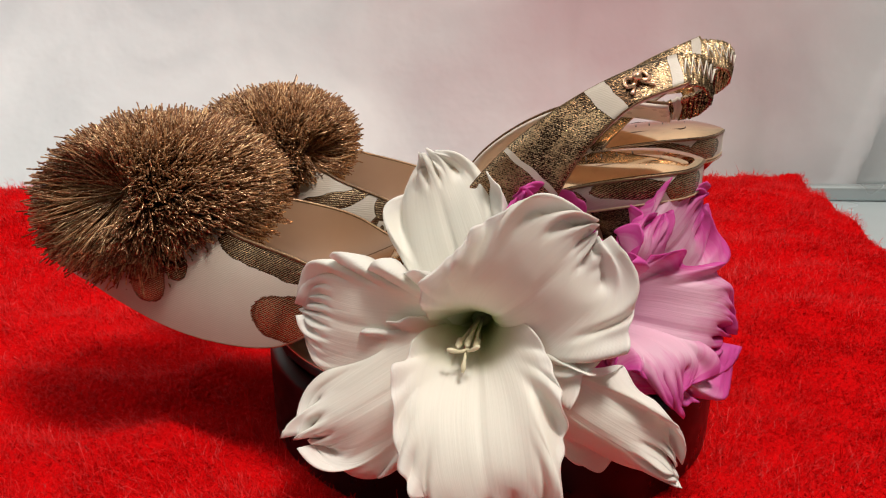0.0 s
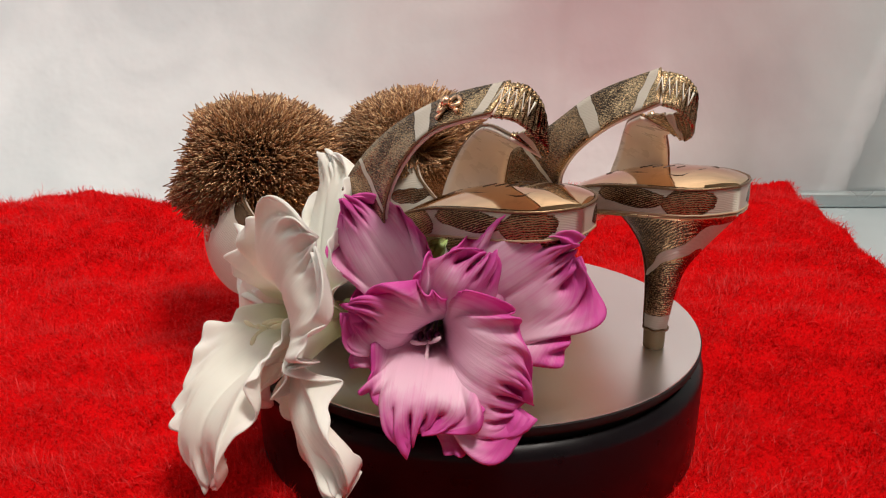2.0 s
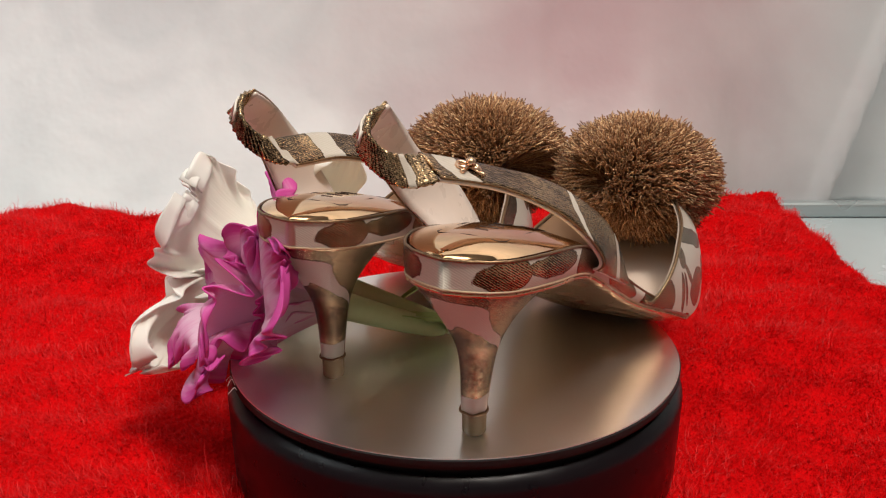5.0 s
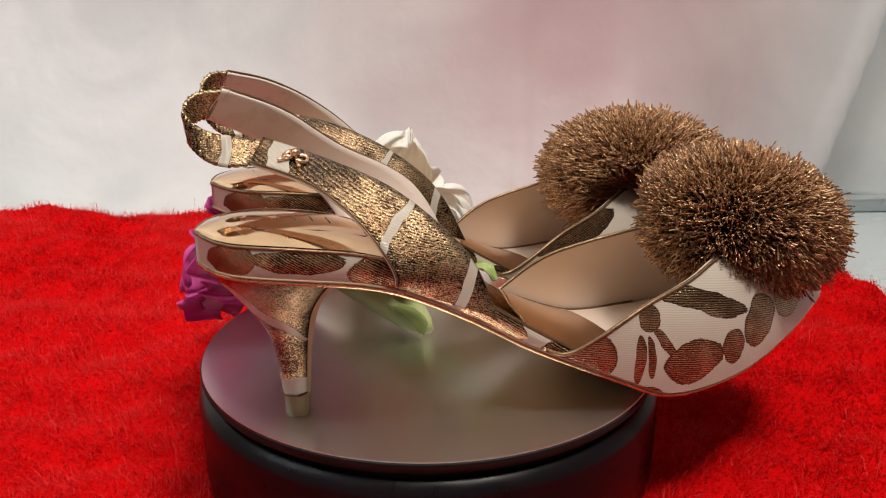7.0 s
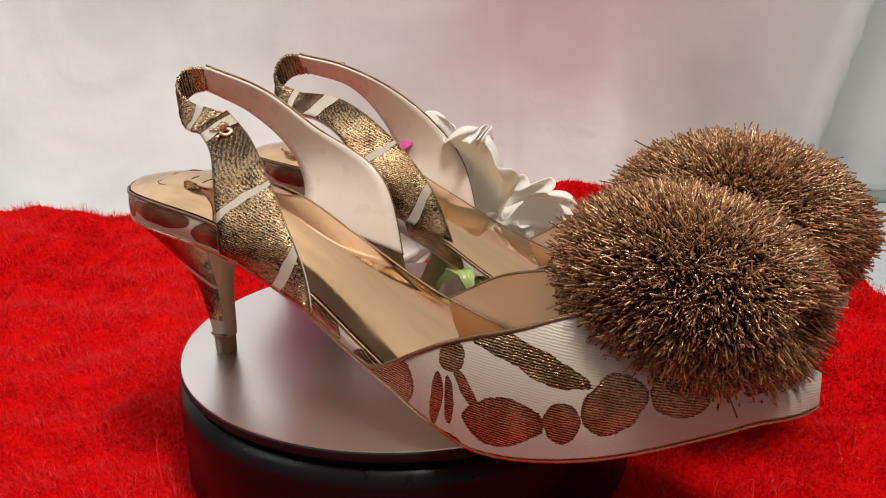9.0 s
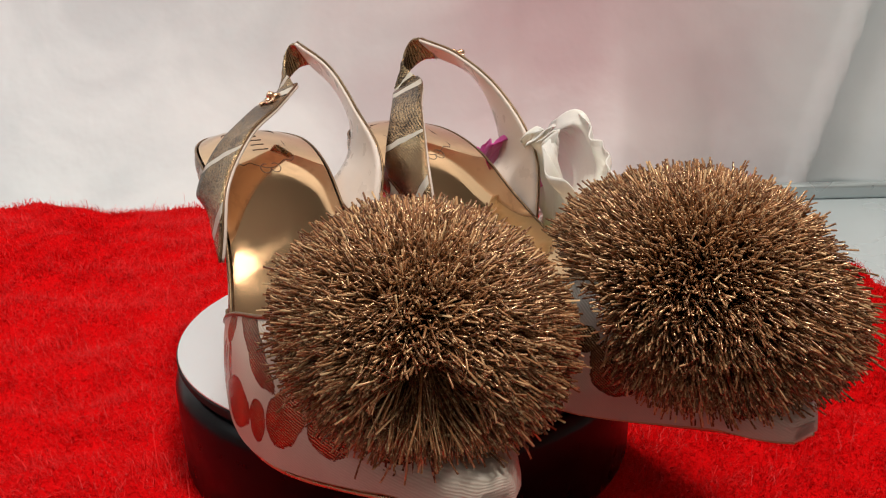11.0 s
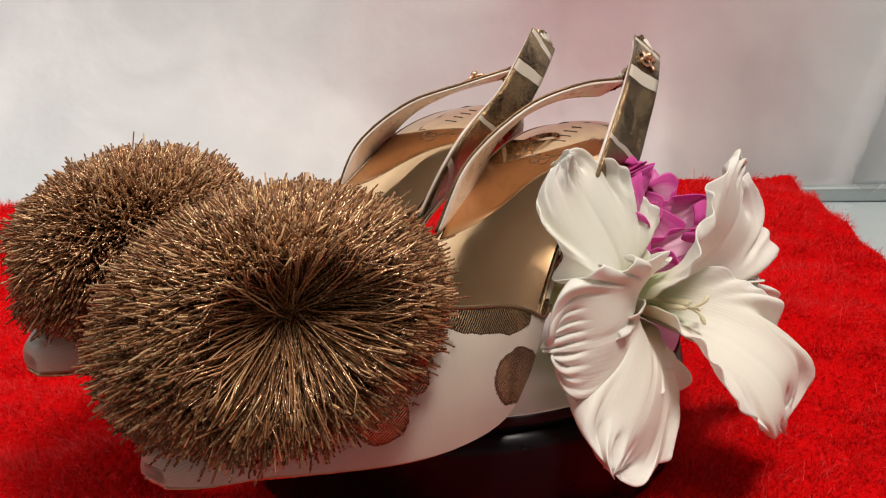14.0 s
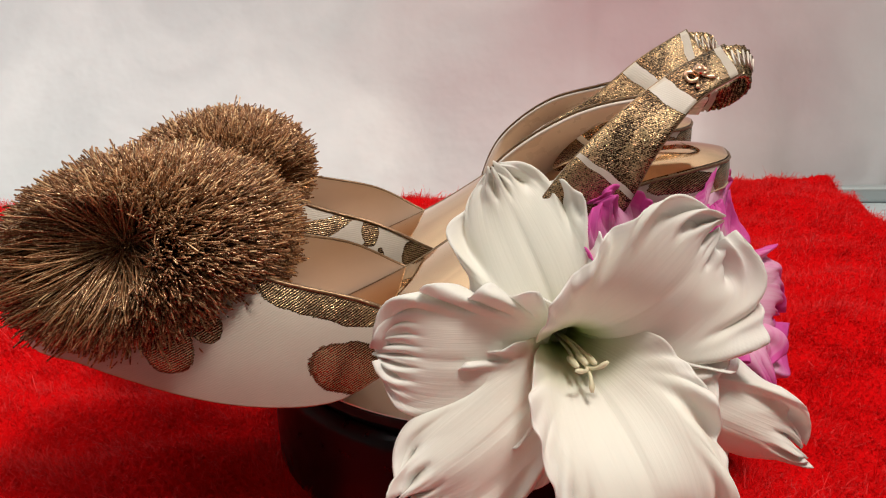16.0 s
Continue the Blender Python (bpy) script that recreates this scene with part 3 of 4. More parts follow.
def pompom(parent, centre, pole, radii, seed, count=16000, tilt=23, part_at=0.86, part_depth=0.60):
    """A thread tassel tied in its middle: the threads start on a short axis and part round its poles."""
    rng = np.random.default_rng(seed)
    pole = np.array(pole, float) / np.linalg.norm(pole)
    side = np.cross(pole, (0, 0, 1.0))
    side /= np.linalg.norm(side)
    third = np.cross(side, pole)
    n = count
    cosine = rng.uniform(-part_at, part_at, n)
    turn = rng.uniform(0, 2 * math.pi, n)
    sine = np.sqrt(1 - cosine ** 2)
    aim = cosine[:, None] * pole + (sine * np.cos(turn))[:, None] * side + (sine * np.sin(turn))[:, None] * third
    aim += rng.normal(0, 0.03, (n, 3))
    reach = (rng.uniform(0.93, 1.0, n) + (rng.random(n) > 0.985) * rng.uniform(0, 0.05, n))[:, None]
    tip = aim * np.array(radii) * reach
    ct, st = math.cos(radians(tilt)), math.sin(radians(tilt))
    tip = np.stack([tip[:, 0] * ct + tip[:, 2] * st, tip[:, 1], tip[:, 2] * ct - tip[:, 0] * st], 1)
    tip[:, 2] -= 0.004 * rng.random(n) ** 2 * (1 - aim[:, 2])
    start = (cosine / part_at * part_depth * radii[1])[:, None] * pole + rng.normal(0, 0.0015, (n, 3))
    flat = aim - (aim @ pole)[:, None] * pole
    bend = start + (tip - start) * 0.5 + flat * 0.006 + rng.normal(0, 0.0042, (n, 3))
    u = np.array([0.0, 0.35, 0.7, 1.0])
    path = (1 - u)[None, :, None] ** 2 * start[:, None] + (2 * u * (1 - u))[None, :, None] * bend[:, None] + (u ** 2)[None, :, None] * tip[:, None]
    path[:, 3] += rng.normal(0, 0.0011, (n, 3))
    d = tip - start
    d /= np.linalg.norm(d, axis=1)[:, None]
    a = np.cross(d, rng.normal(0, 1, (n, 3)))
    a /= np.linalg.norm(a, axis=1)[:, None]
    b = np.cross(d, a)
    width = np.array([0.00018, 0.00026, 0.00030, 0.00036])
    verts = np.empty((n, 4, 3, 3))
    for k in range(3):
        w = 2 * math.pi * k / 3
        verts[:, :, k] = path + (math.cos(w) * a + math.sin(w) * b)[:, None] * width[None, :, None]
    verts = verts.reshape(-1, 3) + np.array(centre)
    local = []
    for i in range(3):
        for k in range(3):
            q = (k + 1) % 3
            local += [(3 * i + k, 3 * i + q, 3 * i + 3 + q, 3 * i + 3 + k)]
    quads = (np.arange(n) * 12)[:, None, None] + np.array(local)[None]
    ends = (np.arange(n) * 12)[:, None] + np.array([9, 10, 11])[None]
    loops = np.concatenate([quads.ravel(), ends.ravel()])
    me = bpy.data.meshes.new("threads")
    me.vertices.add(len(verts))
    me.vertices.foreach_set("co", verts.astype(np.float32).ravel())
    me.loops.add(len(loops))
    me.loops.foreach_set("vertex_index", loops.astype(np.int32))
    nq = n * len(local)
    me.polygons.add(nq + n)
    me.polygons.foreach_set("loop_start", np.concatenate([np.arange(nq) * 4, nq * 4 + np.arange(n) * 3]).astype(np.int32))
    me.update(calc_edges=True)
    me.materials.append(M_THREAD)
    root = new("pompom")
    root.parent = parent
    root["label"] = "large fluffy taupe brown thread pompom with gold glints"
    ob = new("threads", me)
    ob.parent = root
    tagged(ob, kind="stuff")
    core = [tuple(np.array(centre) + pole * s) for s in np.linspace(-0.3 * radii[1], 0.3 * radii[1], 6)]
    tube_part("core", core, [0.002, 0.006, 0.008, 0.008, 0.006, 0.002], M_THREAD, root, "", 10)
    return root


def heel_part(left, parent):
    """The slim heel: wide under the seat, waisted, with a concave breast; a plastic tip below."""
    tip_x, tip_y = (0.0335, 0.0036) if left else (0.0315, 0.0036)
    rows = ((0.0085, 0.0280, 0.0375, 0.0046), (0.014, 0.0274, 0.0378, 0.0049), (0.026, 0.0255, 0.0383, 0.0058), (0.036, 0.0226, 0.0392, 0.0076),
            (0.045, 0.0170, 0.0415, 0.0112), (0.053, 0.0110, 0.0465, 0.0160), (0.060, 0.0055, 0.0540, 0.0212), (0.0645, 0.0022, 0.0620, 0.0245), (0.0665, 0.0010, 0.0670, 0.0255))

    def sway(z):
        """The heel leans a little towards its tip."""
        k = max(0.0, min(1.0, (0.062 - z) / 0.05))
        return (tip_x - 0.0328) * k, tip_y * k

    s = spline(rows, 30)
    verts, sides = [], 24
    for z, x0, x1, w in s:
        for k in range(sides):
            f = 2 * math.pi * k / sides
            c, q = math.cos(f), math.sin(f)
            x = (x0 + x1) / 2 - (x1 - x0) / 2 * c
            y = w * math.copysign(abs(q) ** 0.85, q)
            lift = min(z, curve_at(UNDER, max(0, x)) + 0.0015)
            dx, dy = sway(z)
            verts.append((x + dx, y + dy, lift))
    faces = grid_faces(len(s), sides, True)
    faces += [tuple(reversed(range(sides))), tuple(range((len(s) - 1) * sides, len(s) * sides))]
    heel = mesh_object("heel", verts, faces, M_BROCADE_HEEL, parent, "slim fabric-covered heel")
    breast = []
    for z, x0, x1, w in s[:27]:
        for k in range(9):
            f = math.pi * (0.5 + (k / 8 - 0.5) * 0.56)
            x = (x0 + x1) / 2 + ((x1 - x0) / 2 + 0.0007) * math.sin(f)
            dx, dy = sway(z)
            breast.append((x + dx, dy + 1.015 * w * math.copysign(abs(math.cos(f)) ** 0.85, math.cos(f)), min(z, curve_at(UNDER, max(0, x)) + 0.0012)))
    mesh_object("heel_breast", breast, grid_faces(27, 9), M_SOLE, heel, "smooth tan leather front of the heel")
    ring = [(tip_x - 0.0002 + 0.0050 * math.cos(f), tip_y + 0.0049 * math.sin(f), 0.0092 + 0.0003 * math.sin(5 * f)) for f in np.linspace(0, 2 * math.pi, 28)]
    tube_part("frayed_edge", ring, 0.0006, M_PIPING, heel, "", 5)
    tv = []
    for z, k in ((0.0, 0.92), (0.0008, 1.0), (0.0088, 1.03)):
        for j in range(sides):
            f = 2 * math.pi * j / sides
            tv.append((tip_x + 0.0002 + 0.0046 * k * math.cos(f), tip_y + 0.0044 * k * math.sin(f), z))
    tf = grid_faces(3, sides, True) + [tuple(reversed(range(sides))), tuple(range(2 * sides, 3 * sides))]
    t = mesh_object("heel_tip", tv, tf, M_TIP, heel, "tan plastic heel tip")
    edge_split(t, 40)
    return heel


def shoe(left, strap_rows, bow_at, pole, pom_centre, seed):
    root = new("slingback_shoe")
    tagged(root, ("cream and bronze brocade slingback shoe with thread pompom beside the flowers" if left else
                  "cream and bronze brocade slingback shoe with thread pompom on the plate"), "shoe", "pair of shoes")
    xs = list(np.concatenate([[0.0, 0.0008, 0.002], np.linspace(0.005, 0.262, 60), [0.266, 0.2685, 0.27]]))
    v, f, ring = shoe_band(xs, left, 0.0012, 0.0, 0.0, 7)
    mesh_object("sole_edge", v, f, M_BROCADE_EDGE, root, "brocade-covered edge of the sole")
    v, f = sole_plate(xs, left, 0.0, UNDER, -0.0006)
    ob = mesh_object("outsole", v, f, M_OUTSOLE, root, "shiny gold leather outsole")
    ob.modifiers.new("thickness", "SOLIDIFY").thickness = 0.0012
    v, f = sole_plate([x for x in xs if x > 0.158], left, 0.0014, FOOTBED, 0.0002, 0.0010)
    mesh_object("sock_lining", v, f, M_LINING, root, "pale beige lining under the toes")
    v, f = sole_plate([x for x in xs if x < 0.166], left, 0.0014, FOOTBED, 0.0006, 0.0036)
    insole = mesh_object("insole", v, f, M_INSOLE, root, "shiny padded rose gold insole")
    rim = [(x, outline(x, 1, left), curve_at(FOOTBED, x)) for x in xs if x < 0.20] + []
    edge = [(x, outline(x, -1, left), curve_at(FOOTBED, x)) for x in reversed(xs) if x < 0.20]
    tube_part("welt_piping", edge + rim, 0.0006, M_PIPING, root, "gold piping round the footbed", 6)
    low = [(x, outline(x, -1, left), curve_at(UNDER, x) + edge_lift(x)) for x in reversed(xs)] + [(x, outline(x, 1, left), curve_at(UNDER, x) + edge_lift(x)) for x in xs]
    tube_part("sole_seam", low, 0.00045, M_SOLE, root, "", 5)
    # printed frame on the heel seat, with a scalloped end, a little bow and lines of print
    def seat(x, y):
        a, b = outline(x, 1, left), outline(x, -1, left)
        u = (y - (a + b) / 2) / ((a - b) / 2)
        return (x, y, curve_at(FOOTBED, x) + 0.0006 + 0.0036 * (1 - u * u))
    frame_line = [(0.018, 0.0), (0.018, 0.011), (0.020, 0.0125), (0.040, 0.0125), (0.056, 0.0125), (0.058, 0.011), (0.057, 0.008), (0.060, 0.005), (0.0625, 0.002), (0.0628, 0.0)]
    for s in (-1, 1):
        tube_part("printed_line", [seat(x, s * y) for x, y in frame_line], 0.00016, M_INK, insole, "thin dark printed frame", 4)
        tube_part("printed_bow", [seat(0.0628 + 0.0032 * math.sin(q), s * (0.0022 - 0.0022 * math.cos(q))) for q in np.linspace(0, 5.2, 16)], 0.0002, M_INK, insole, "", 4)
    for k, half in enumerate((0.0024, 0.0034, 0.0030, 0.0036)):
        x = 0.028 + 0.006 * k
        tube_part("printed_bar", [seat(x, -half), seat(x, half)], 0.0003, M_INK, insole, "", 4)
    throat0, throat1 = 0.117, 0.206
    v, f, nx, na = vamp_sheet(left, 0.0, throat0, throat1)
    vamp = mesh_object("vamp", v, f, M_VAMP_LEFT if left else M_VAMP_RIGHT, root, "cream brocade toe with bronze and red motifs")
    tube_part("topline_piping", spline(throat_line(v, nx, na, throat0, throat1), 90), 0.0008, M_PIPING, vamp, "gold piping round the opening", 6)
    v, f, nx, na = vamp_sheet(left, 0.0014, throat0, throat1)
    mesh_object("lining", v, f, M_LINING, vamp, "smooth pink beige lining")
    heel_part(left, root)
    # strap: outer part, gathered elastic, inner part
    for name, rows, gather in strap_rows:
        if gather:
            band, verts = ribbon(name, rows, M_BROCADE_STRAP, root, "gathered glittering elastic end of the strap", 70, 9, 0, 0.0009)
            path = spline(rows, 70)
            zigzag = []
            for k in range(12):
                i = 3 + 2 * k if left else 66 - 2 * k
                across = path[i, 3:6] / np.linalg.norm(path[i, 3:6])
                face = np.cross(across, path[i + 1, :3] - path[i - 1, :3]) * (-1 if left else 1)
                zigzag.append(path[i, :3] + across * path[i, 6] * (0.55 if k % 2 else -0.35) + face / np.linalg.norm(face) * 0.0017)
            tube_part("zigzag_stitching", zigzag, 0.00042, M_STITCH, band, "cream zigzag stitching", 5)
        else:
            strap, verts = ribbon(name, rows, M_BROCADE_STRAP, root, "bronze and cream brocade strap", 60, 9, 0.0007, 0.0, -1 if left else 1)
            ribbon("strap_lining", rows, M_PEARL, strap, "pink beige lining", 60, 9, -0.0006, 0.0, -1 if left else 1)
            for j in (0, 8):
                tube_part("strap_piping", verts[j::9], 0.00048, M_PIPING, strap, "", 5)
    path = spline(strap_rows[0][1], 60)
    k = int(59 * bow_at)
    along = (path[k + 1, :3] - path[k - 1, :3]) * (1 if left else -1)
    across = path[k, 3:6] / np.linalg.norm(path[k, 3:6])
    face = np.cross(along / np.linalg.norm(along), across)
    bow_part(path[k, :3] + face * 0.0009 + across * 0.001, along, across, root)
    pompom(root, pom_centre, pole, (0.0550, 0.0480, 0.0345) if left else (0.0475, 0.0435, 0.0310), seed, 16000, 7 if left else 13, 0.80 if left else 0.93, 0.24 if left else 0.42)
    return root


# outer strap, elastic, inner strap of the left shoe: centre, width direction, half width
LEFT_STRAP = (
    ("outer_strap", [(0.082, 0.0310, 0.0500, 0.92, -0.04, -0.4, 0.0213), (0.0740, 0.0390, 0.0694, 0.98, -0.07, 0.21, 0.0150), (0.0562, 0.0389, 0.0915, 0.63, -0.34, 0.7, 0.0096), (0.0354, 0.0343, 0.1075, 0.18, -0.7, 0.69, 0.0074), (0.0142, 0.0260, 0.1150, 0.15, -0.75, 0.6, 0.0070)], False),
    ("elastic_strap", [(0.0175, 0.0275, 0.1142, 0.15, -0.7, 0.65, 0.0068), (0.0080, 0.0235, 0.1135, 0.0, -0.45, 0.85, 0.0062), (0.0035, 0.0185, 0.1070, -0.1, 0, 1, 0.0058), (0.0075, 0.0130, 0.1005, 0, 0.45, 0.85, 0.0058), (0.0190, 0.0100, 0.0970, 0.2, 0.8, 0.5, 0.0066)], True),
    ("inner_strap", [(0.0165, 0.0112, 0.0968, 0.21, 0.83, 0.51, 0.0075), (0.0372, 0.0009, 0.0964, 0.34, 0.82, 0.45, 0.0080), (0.0572, -0.0115, 0.0889, 0.68, 0.61, 0.41, 0.0084), (0.0760, -0.0222, 0.0721, 0.96, 0.25, 0.08, 0.0132), (0.0845, -0.0255, 0.0520, 0.93, 0, -0.37, 0.0220)], False))
RIGHT_STRAP = (
    ("outer_strap", [(0.0805, -0.0305, 0.0500, 0.9, -0.08, -0.43, 0.0195), (0.0736, -0.0281, 0.0666, 0.95, 0.26, 0.18, 0.0135), (0.0601, -0.0147, 0.0829, 0.73, 0.58, 0.37, 0.0103), (0.0441, 0.0032, 0.0926, 0.52, 0.8, 0.31, 0.0084), (0.0256, 0.0187, 0.0988, 0.45, 0.81, 0.38, 0.0075)], False),
    ("elastic_strap", [(0.0280, 0.0172, 0.0982, 0.45, 0.81, 0.38, 0.0068), (0.0110, 0.0220, 0.1000, 0.1, 0.4, 0.9, 0.0058), (0.0030, 0.0265, 0.1065, -0.1, 0, 1, 0.0058), (0.0055, 0.0310, 0.1130, 0.1, -0.35, 0.9, 0.0062), (0.0160, 0.0335, 0.1148, 0.4, -0.5, 0.65, 0.0068)], True),
    ("inner_strap", [(0.0130, 0.0330, 0.1152, 0.45, -0.5, 0.65, 0.0075), (0.0338, 0.0405, 0.1045, 0.6, -0.35, 0.62, 0.0083), (0.0538, 0.0430, 0.0890, 0.8, -0.2, 0.48, 0.0098), (0.0740, 0.0395, 0.0720, 0.93, 0.1, 0.22, 0.0175), (0.0835, 0.0290, 0.0510, 0.93, 0.1, -0.3, 0.0235)], False))

LEFT_AT = pose(0.081, -0.039, 0, 0, 0, 174.4)
RIGHT_AT = pose(0.107, 0.026, 0, 0, 0, 168.8)
left_shoe = shoe(True, LEFT_STRAP, 0.80, (0.45, 0.84, 0.30), (0.2245, 0.003, 0.0562), 11)
right_shoe = shoe(False, RIGHT_STRAP, 0.86, (0.9, -0.4, 0.1), (0.2265, 0.000, 0.0580), 12)


# ---- the gladiolus flowers ----
def smooth_step(a, b, x):
    k = max(0.0, min(1.0, (x - a) / (b - a)))
    return k * k * (3 - 2 * k)


def petal_part(root, base, axis, tip, width, material, name="petal", throat=0.5, ruffle=0.003, waves=3.0, flutes=9.0, cup=0.2, seed=0, twist=0.0, blunt=3.0, wrap=0.5, fold=0.0, roll=0.0):
    """One ruffled petal: a claw in the funnel, then a broad lamina that opens to its tip; broad waves and fine flutes grow towards the margin.
    throat: how long it follows the axis; blunt: squareness of its end; wrap: hug of the funnel; fold: crease along the middle; roll: curl of the end backwards."""
    base, axis, tip = np.array(base, float), np.array(axis, float), np.array(tip, float)
    axis /= np.linalg.norm(axis)
    nu, nv = 90, 111
    reach = np.linalg.norm(tip - base)
    out = tip - base - axis * ((tip - base) @ axis)
    out /= np.linalg.norm(out) + 1e-9
    p1 = base + axis * reach * throat
    p2 = tip - out * reach * 0.36 + axis * reach * (0.10 + roll)
    verts, uvs = [], []
    rng = np.random.default_rng(seed)
    ph = rng.uniform(0, 6.28, 8)
    across = np.cross(axis, out)
    for i in range(nu):
        u = i / (nu - 1)
        c = (1 - u) ** 3 * base + 3 * u * (1 - u) ** 2 * p1 + 3 * u * u * (1 - u) * p2 + u ** 3 * tip
        d = 3 * (1 - u) ** 2 * (p1 - base) + 6 * u * (1 - u) * (p2 - p1) + 3 * u * u * (tip - p2)
        d /= np.linalg.norm(d) + 1e-9
        side = across - d * (across @ d)
        side /= np.linalg.norm(side) + 1e-9
        nrm = np.cross(side, d)
        a = twist * u
        side, nrm = side * math.cos(a) + nrm * math.sin(a), nrm * math.cos(a) - side * math.sin(a)
        w = width * (0.22 + 0.78 * smooth_step(0.0, 0.55, u))
        if u > 0.50:
            w *= max(0.02, 1 - ((u - 0.50) / 0.50) ** (blunt * 1.5)) ** 0.5
        grow = smooth_step(0.12, 0.55, u)
        for j in range(nv):
            v = -1 + 2 * j / (nv - 1)
            k = max(0.0, (u - 0.45) / 0.55)
            rim = min(1.0, max(abs(v) ** 1.0, k ** 1.5 * (1 - 0.15 * v * v)))
            f = math.atan2(v, 0.05 + 1.5 * max(0.0, u - 0.15))
            broad = smooth_step(0.35, 1.0, rim) * grow
            fine = smooth_step(0.52, 1.0, rim) ** 1.4 * grow
            gain = max(0.15, 0.8 + 1.3 * noise.noise((2.2 * f, ph[4], 0.5)))
            wave = flutes * 2.6 * f + ph[1] + 2.2 * noise.noise((2.6 * f, ph[7], 3.0))
            r = 1.2 * ruffle * broad * math.sin(waves * 2.05 * f + ph[0] + 0.6 * math.sin(2 * f + ph[5]))
            r += ruffle * 1.9 * fine * gain * (math.sin(wave) + 0.35 * math.sin(2 * wave + 1.0))
            r += ruffle * 2.4 * fine * fine * noise.noise((16 * f, ph[2], 4 * rim))
            jag = 0.05 * broad * math.sin(waves * 1.7 * f + ph[3]) + 0.055 * fine * gain * math.sin(wave + 1.2) + 0.09 * fine * noise.noise((14 * f, ph[6], 1.0))
            s = smooth_step(0.15, 0.75, u)
            hug = w * v * v * (wrap * (1 - s) - cup * s) + fold * w * (abs(v) - 0.5) * s
            rib = 0.0007 * math.exp(-(v / 0.07) ** 2) * math.sin(math.pi * u)
            verts.append(c + side * w * v * (1 + jag) - nrm * (hug + r - rib) + d * (0.3 * r + jag * 0.8 * width * k))
            uvs.append((u, (v + 1) / 2))
    ob = mesh_object(name, verts, grid_faces(nu, nv), material, root, uvs=uvs)
    m = ob.modifiers.new("thickness", "SOLIDIFY")
    m.thickness, m.offset = 0.0005, 0
    return ob


def flower(name, label, throat, axis, tips, material, stamen_mat, anther_mat, stem_rows, stamen_tip, bract):
    """Tips, throat and stem in metres from the plate's centre."""
    root = new(name)
    tagged(root, label, "flower")
    axis = np.array(axis, float) / np.linalg.norm(axis)
    throat = np.array(throat, float)
    for k, (tip, width, ruffle, waves, flutes, cup, twist, blunt, wrap, fold, roll) in enumerate(tips):
        out = np.array(tip) - throat
        out -= axis * (out @ axis)
        out /= np.linalg.norm(out)
        petal_part(root, throat + out * (0.005 if k % 2 else 0.0035), axis, tip, width, material, "petal", 0.50 if k % 2 else 0.44, ruffle, waves, flutes, cup, k + 3, twist, blunt, wrap, fold, roll)
    end = np.array(stamen_tip)
    side = np.cross(axis, (0, 0, 1.0))
    side /= np.linalg.norm(side)
    up = np.cross(side, axis)
    for k, (a, b) in enumerate(((0.003, 0.002), (-0.003, 0.003), (0.0, 0.004))):
        line = spline([throat + side * a * 0.3, throat * 0.4 + end * 0.6 + side * a * 0.6 + up * b * 0.5, end - axis * 0.004 + side * a + up * b * 0.3], 12)
        s = tube_part("stamen", line, 0.0006, stamen_mat, root, "", 6)
        tube_part("anther", spline([line[-1] - axis * 0.006, line[-1], line[-1] + axis * 0.004], 6), [0.0005, 0.0012, 0.0012, 0.0012, 0.001, 0.0004], anther_mat, s, "", 6)
    style = tube_part("style", spline([throat, throat * 0.5 + end * 0.5 + up * 0.002, end], 14), 0.0007, stamen_mat, root, "", 6)
    for a, b in ((1.0, 0.3), (-0.8, 0.6), (0.1, -1.0)):
        line = spline([end, end + axis * 0.004 + (side * a + up * b) * 0.002, end + axis * 0.006 + (side * a + up * b) * 0.006], 8)
        tube_part("stigma", line, [0.0006] * 5 + [0.0009, 0.0009, 0.0005], stamen_mat, style, "", 6)
    leaf = petal_part(root, bract[0], np.array(bract[1]) - np.array(bract[0]) + np.array((0, 0, 0.006)), bract[1], 0.0045, M_GREEN, "bract", 0.4, 0.0004, 1.5, 3.0, 0.3, 9, 0.0, 1.2, 0.5)
    leaf["label"] = "pointed green leaf at the flower's base"
    radius = np.interp(np.linspace(0, 1, 24), (0, 0.12, 0.6, 1), (0.0025, 0.0045, 0.0055, 0.0065))
    tube_part("tube", spline(stem_rows + [tuple(throat + axis * 0.002)], 24), radius, M_PALE_GREEN, root, "pale green flower tube", 12)
    return root


# tip, half width, ruffle, waves, flutes, cup, twist, bluntness, wrap, fold, roll; inner and outer petals in turn
WHITE_TIPS = (
    ((-0.0264, -0.0610, 0.0810), 0.0250, 0.0024, 3.0, 9.0, 0.10, 0.15, 1.6, 0.5, 0.0, 0.02),
    ((0.0265, -0.1130, 0.0680), 0.0295, 0.0022, 3.0, 10.0, -0.05, 0.0, 5.0, 1.0, 0.0, 0.14),
    ((-0.0715, -0.0760, 0.0260), 0.0255, 0.0017, 2.5, 17.0, 0.10, 0.0, 5.0, 1.0, 0.0, 0.30),
    ((-0.0690, -0.0980, -0.0150), 0.0235, 0.0024, 3.0, 8.0, 0.20, -0.5, 3.0, 0.5, -0.2, 0.0),
    ((-0.0010, -0.1420, -0.0190), 0.0270, 0.0020, 3.0, 8.0, 0.0, 0.0, 3.0, 1.0, 0.0, 0.12),
    ((0.0555, -0.1280, -0.0050), 0.0170, 0.0026, 3.0, 8.0, 0.25, -0.3, 3.0, 0.5, -0.3, 0.0))
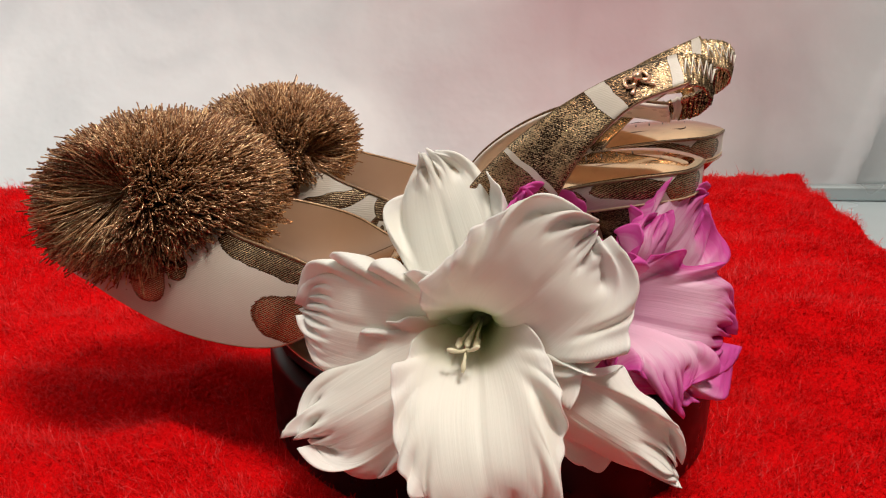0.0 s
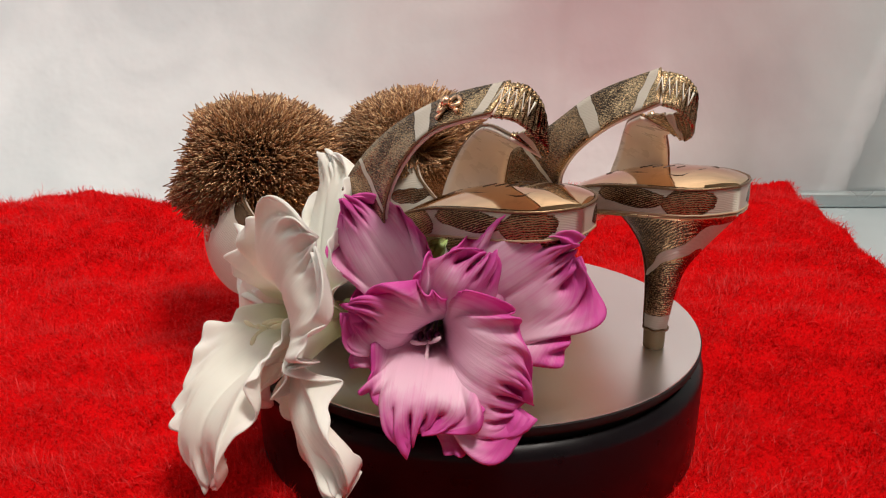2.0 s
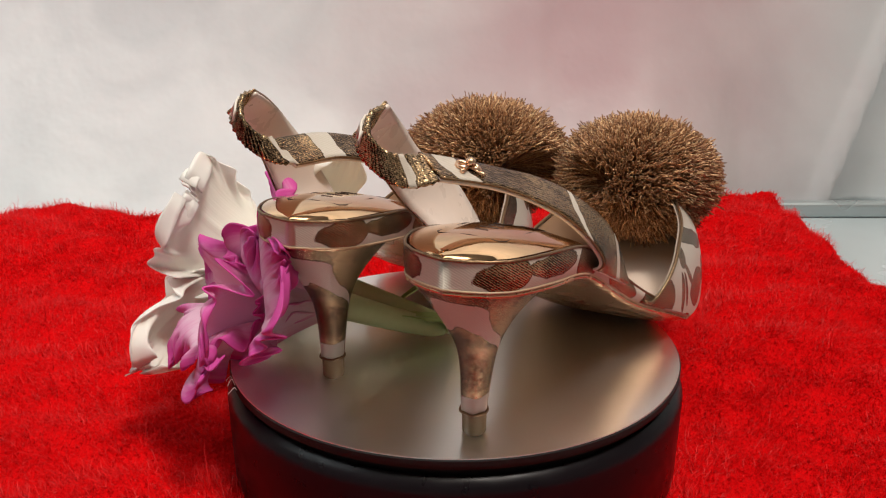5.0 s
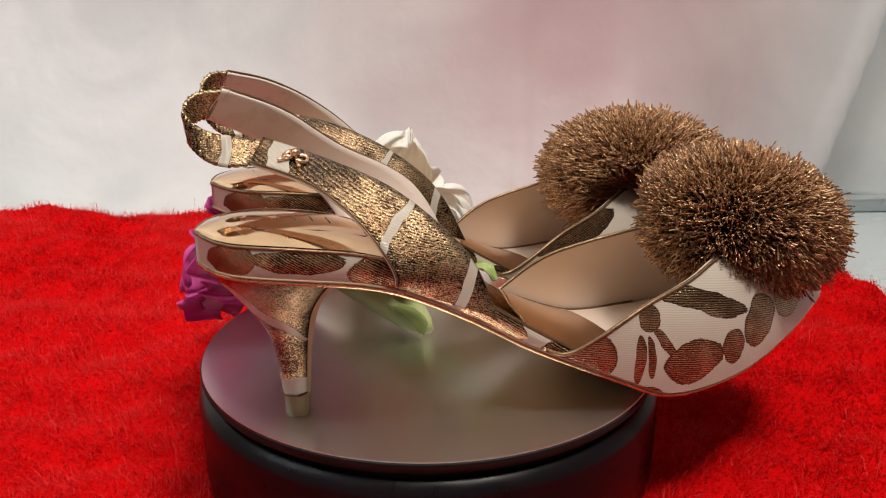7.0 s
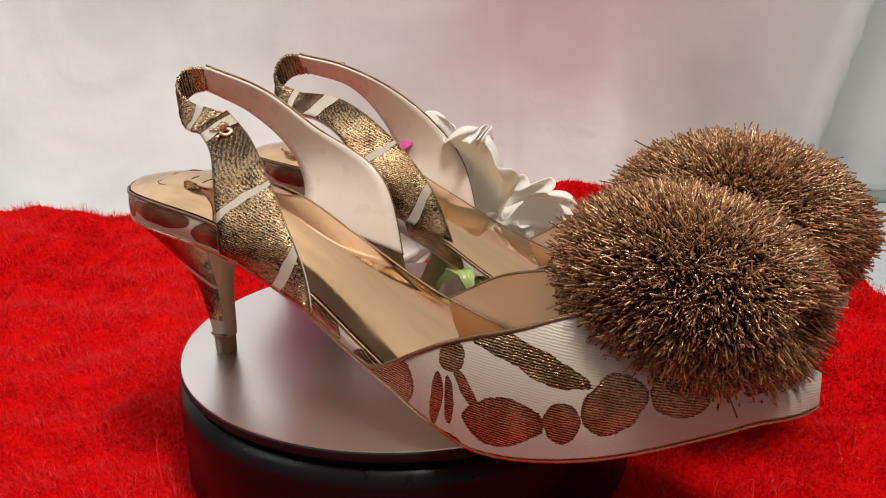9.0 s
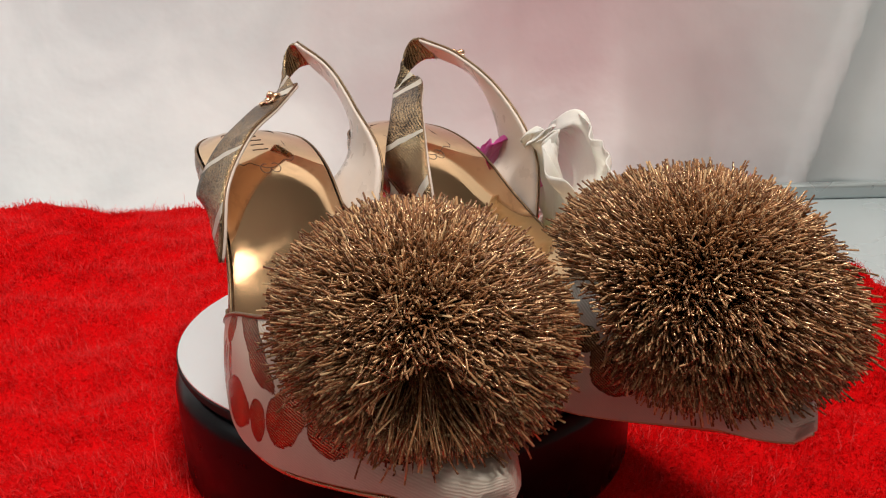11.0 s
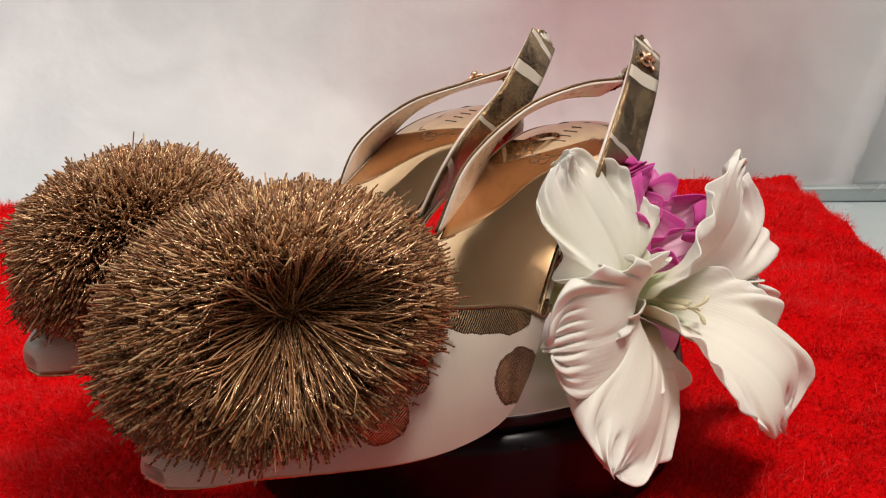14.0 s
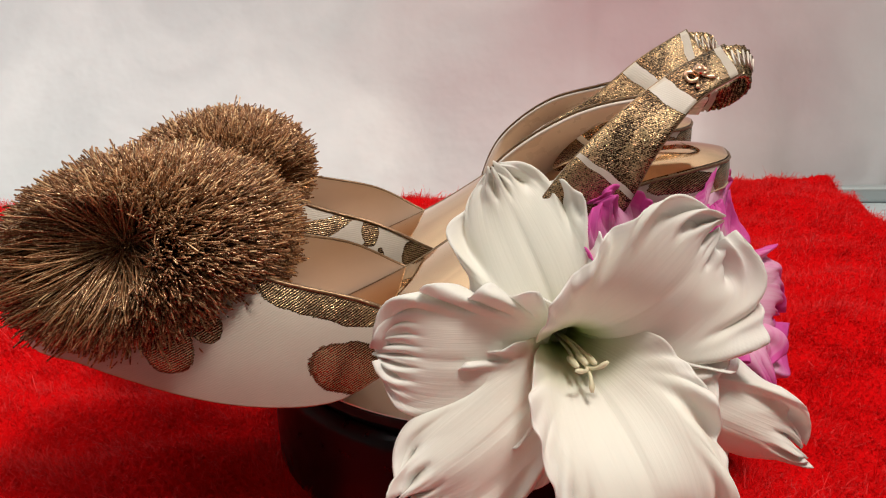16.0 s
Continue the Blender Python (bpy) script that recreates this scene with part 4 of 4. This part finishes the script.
white = flower("white_gladiolus", "large white gladiolus bloom with ruffled petals leaning on the shoe", (-0.006, -0.070, 0.022), (-0.10, -0.97, 0.10), WHITE_TIPS,
               M_WHITE_PETAL, M_STAMEN, M_STAMEN, [(0.000, 0.000, 0.006), (-0.004, -0.030, 0.012)], (-0.0119, -0.1081, 0.0257), ((-0.006, -0.035, 0.010), (-0.030, 0.008, 0.026)))
PINK_TIPS = (
    ((0.0060, -0.0800, 0.0725), 0.0180, 0.0024, 3.0, 9.0, 0.10, 0.1, 2.4, 0.5, 0.0, 0.0),
    ((0.0780, -0.0420, 0.0600), 0.0260, 0.0026, 3.0, 12.0, 0.05, 0.0, 5.0, 1.0, 0.0, 0.10),
    ((0.0844, -0.0741, 0.0170), 0.0260, 0.0024, 3.0, 13.0, 0.10, 0.0, 5.0, 0.9, 0.0, 0.12),
    ((0.0610, -0.1010, 0.0070), 0.0210, 0.0026, 3.0, 10.0, 0.15, 0.0, 4.5, 0.7, 0.0, 0.05),
    ((0.0330, -0.1010, 0.0440), 0.0190, 0.0028, 3.0, 10.0, 0.10, 0.3, 4.5, 0.9, 0.0, 0.10),
    ((0.0580, -0.0640, 0.0590), 0.0170, 0.0028, 3.0, 10.0, 0.10, -0.2, 4.5, 0.9, 0.0, 0.15))
pink = flower("pink_gladiolus", "pink and white gladiolus bloom with magenta ruffled petal edges", (0.018, -0.047, 0.020), (0.66, -0.74, 0.12), PINK_TIPS,
              M_PINK_PETAL, M_STAMEN_PINK, M_ANTHER, [(0.002, -0.004, 0.006), (0.010, -0.026, 0.012)], (0.0407, -0.0744, 0.0251), ((0.012, -0.030, 0.014), (0.004, 0.000, 0.005)))

# ---- what turns ----
CARRIED = ((plate, pose(0, 0, 0)), (left_shoe, LEFT_AT), (right_shoe, RIGHT_AT), (white, pose(0, 0, 0)), (pink, pose(0, 0, 0)))


def motions():
    """The plate and all that rests on it turn evenly about the plate's axis."""
    for thing, start in CARRIED:
        walk(thing, [(k / 2, pose(0, 0, PLATE_Z, 0, 0, TURN * k / 2) @ start) for k in range(33)])


motions()
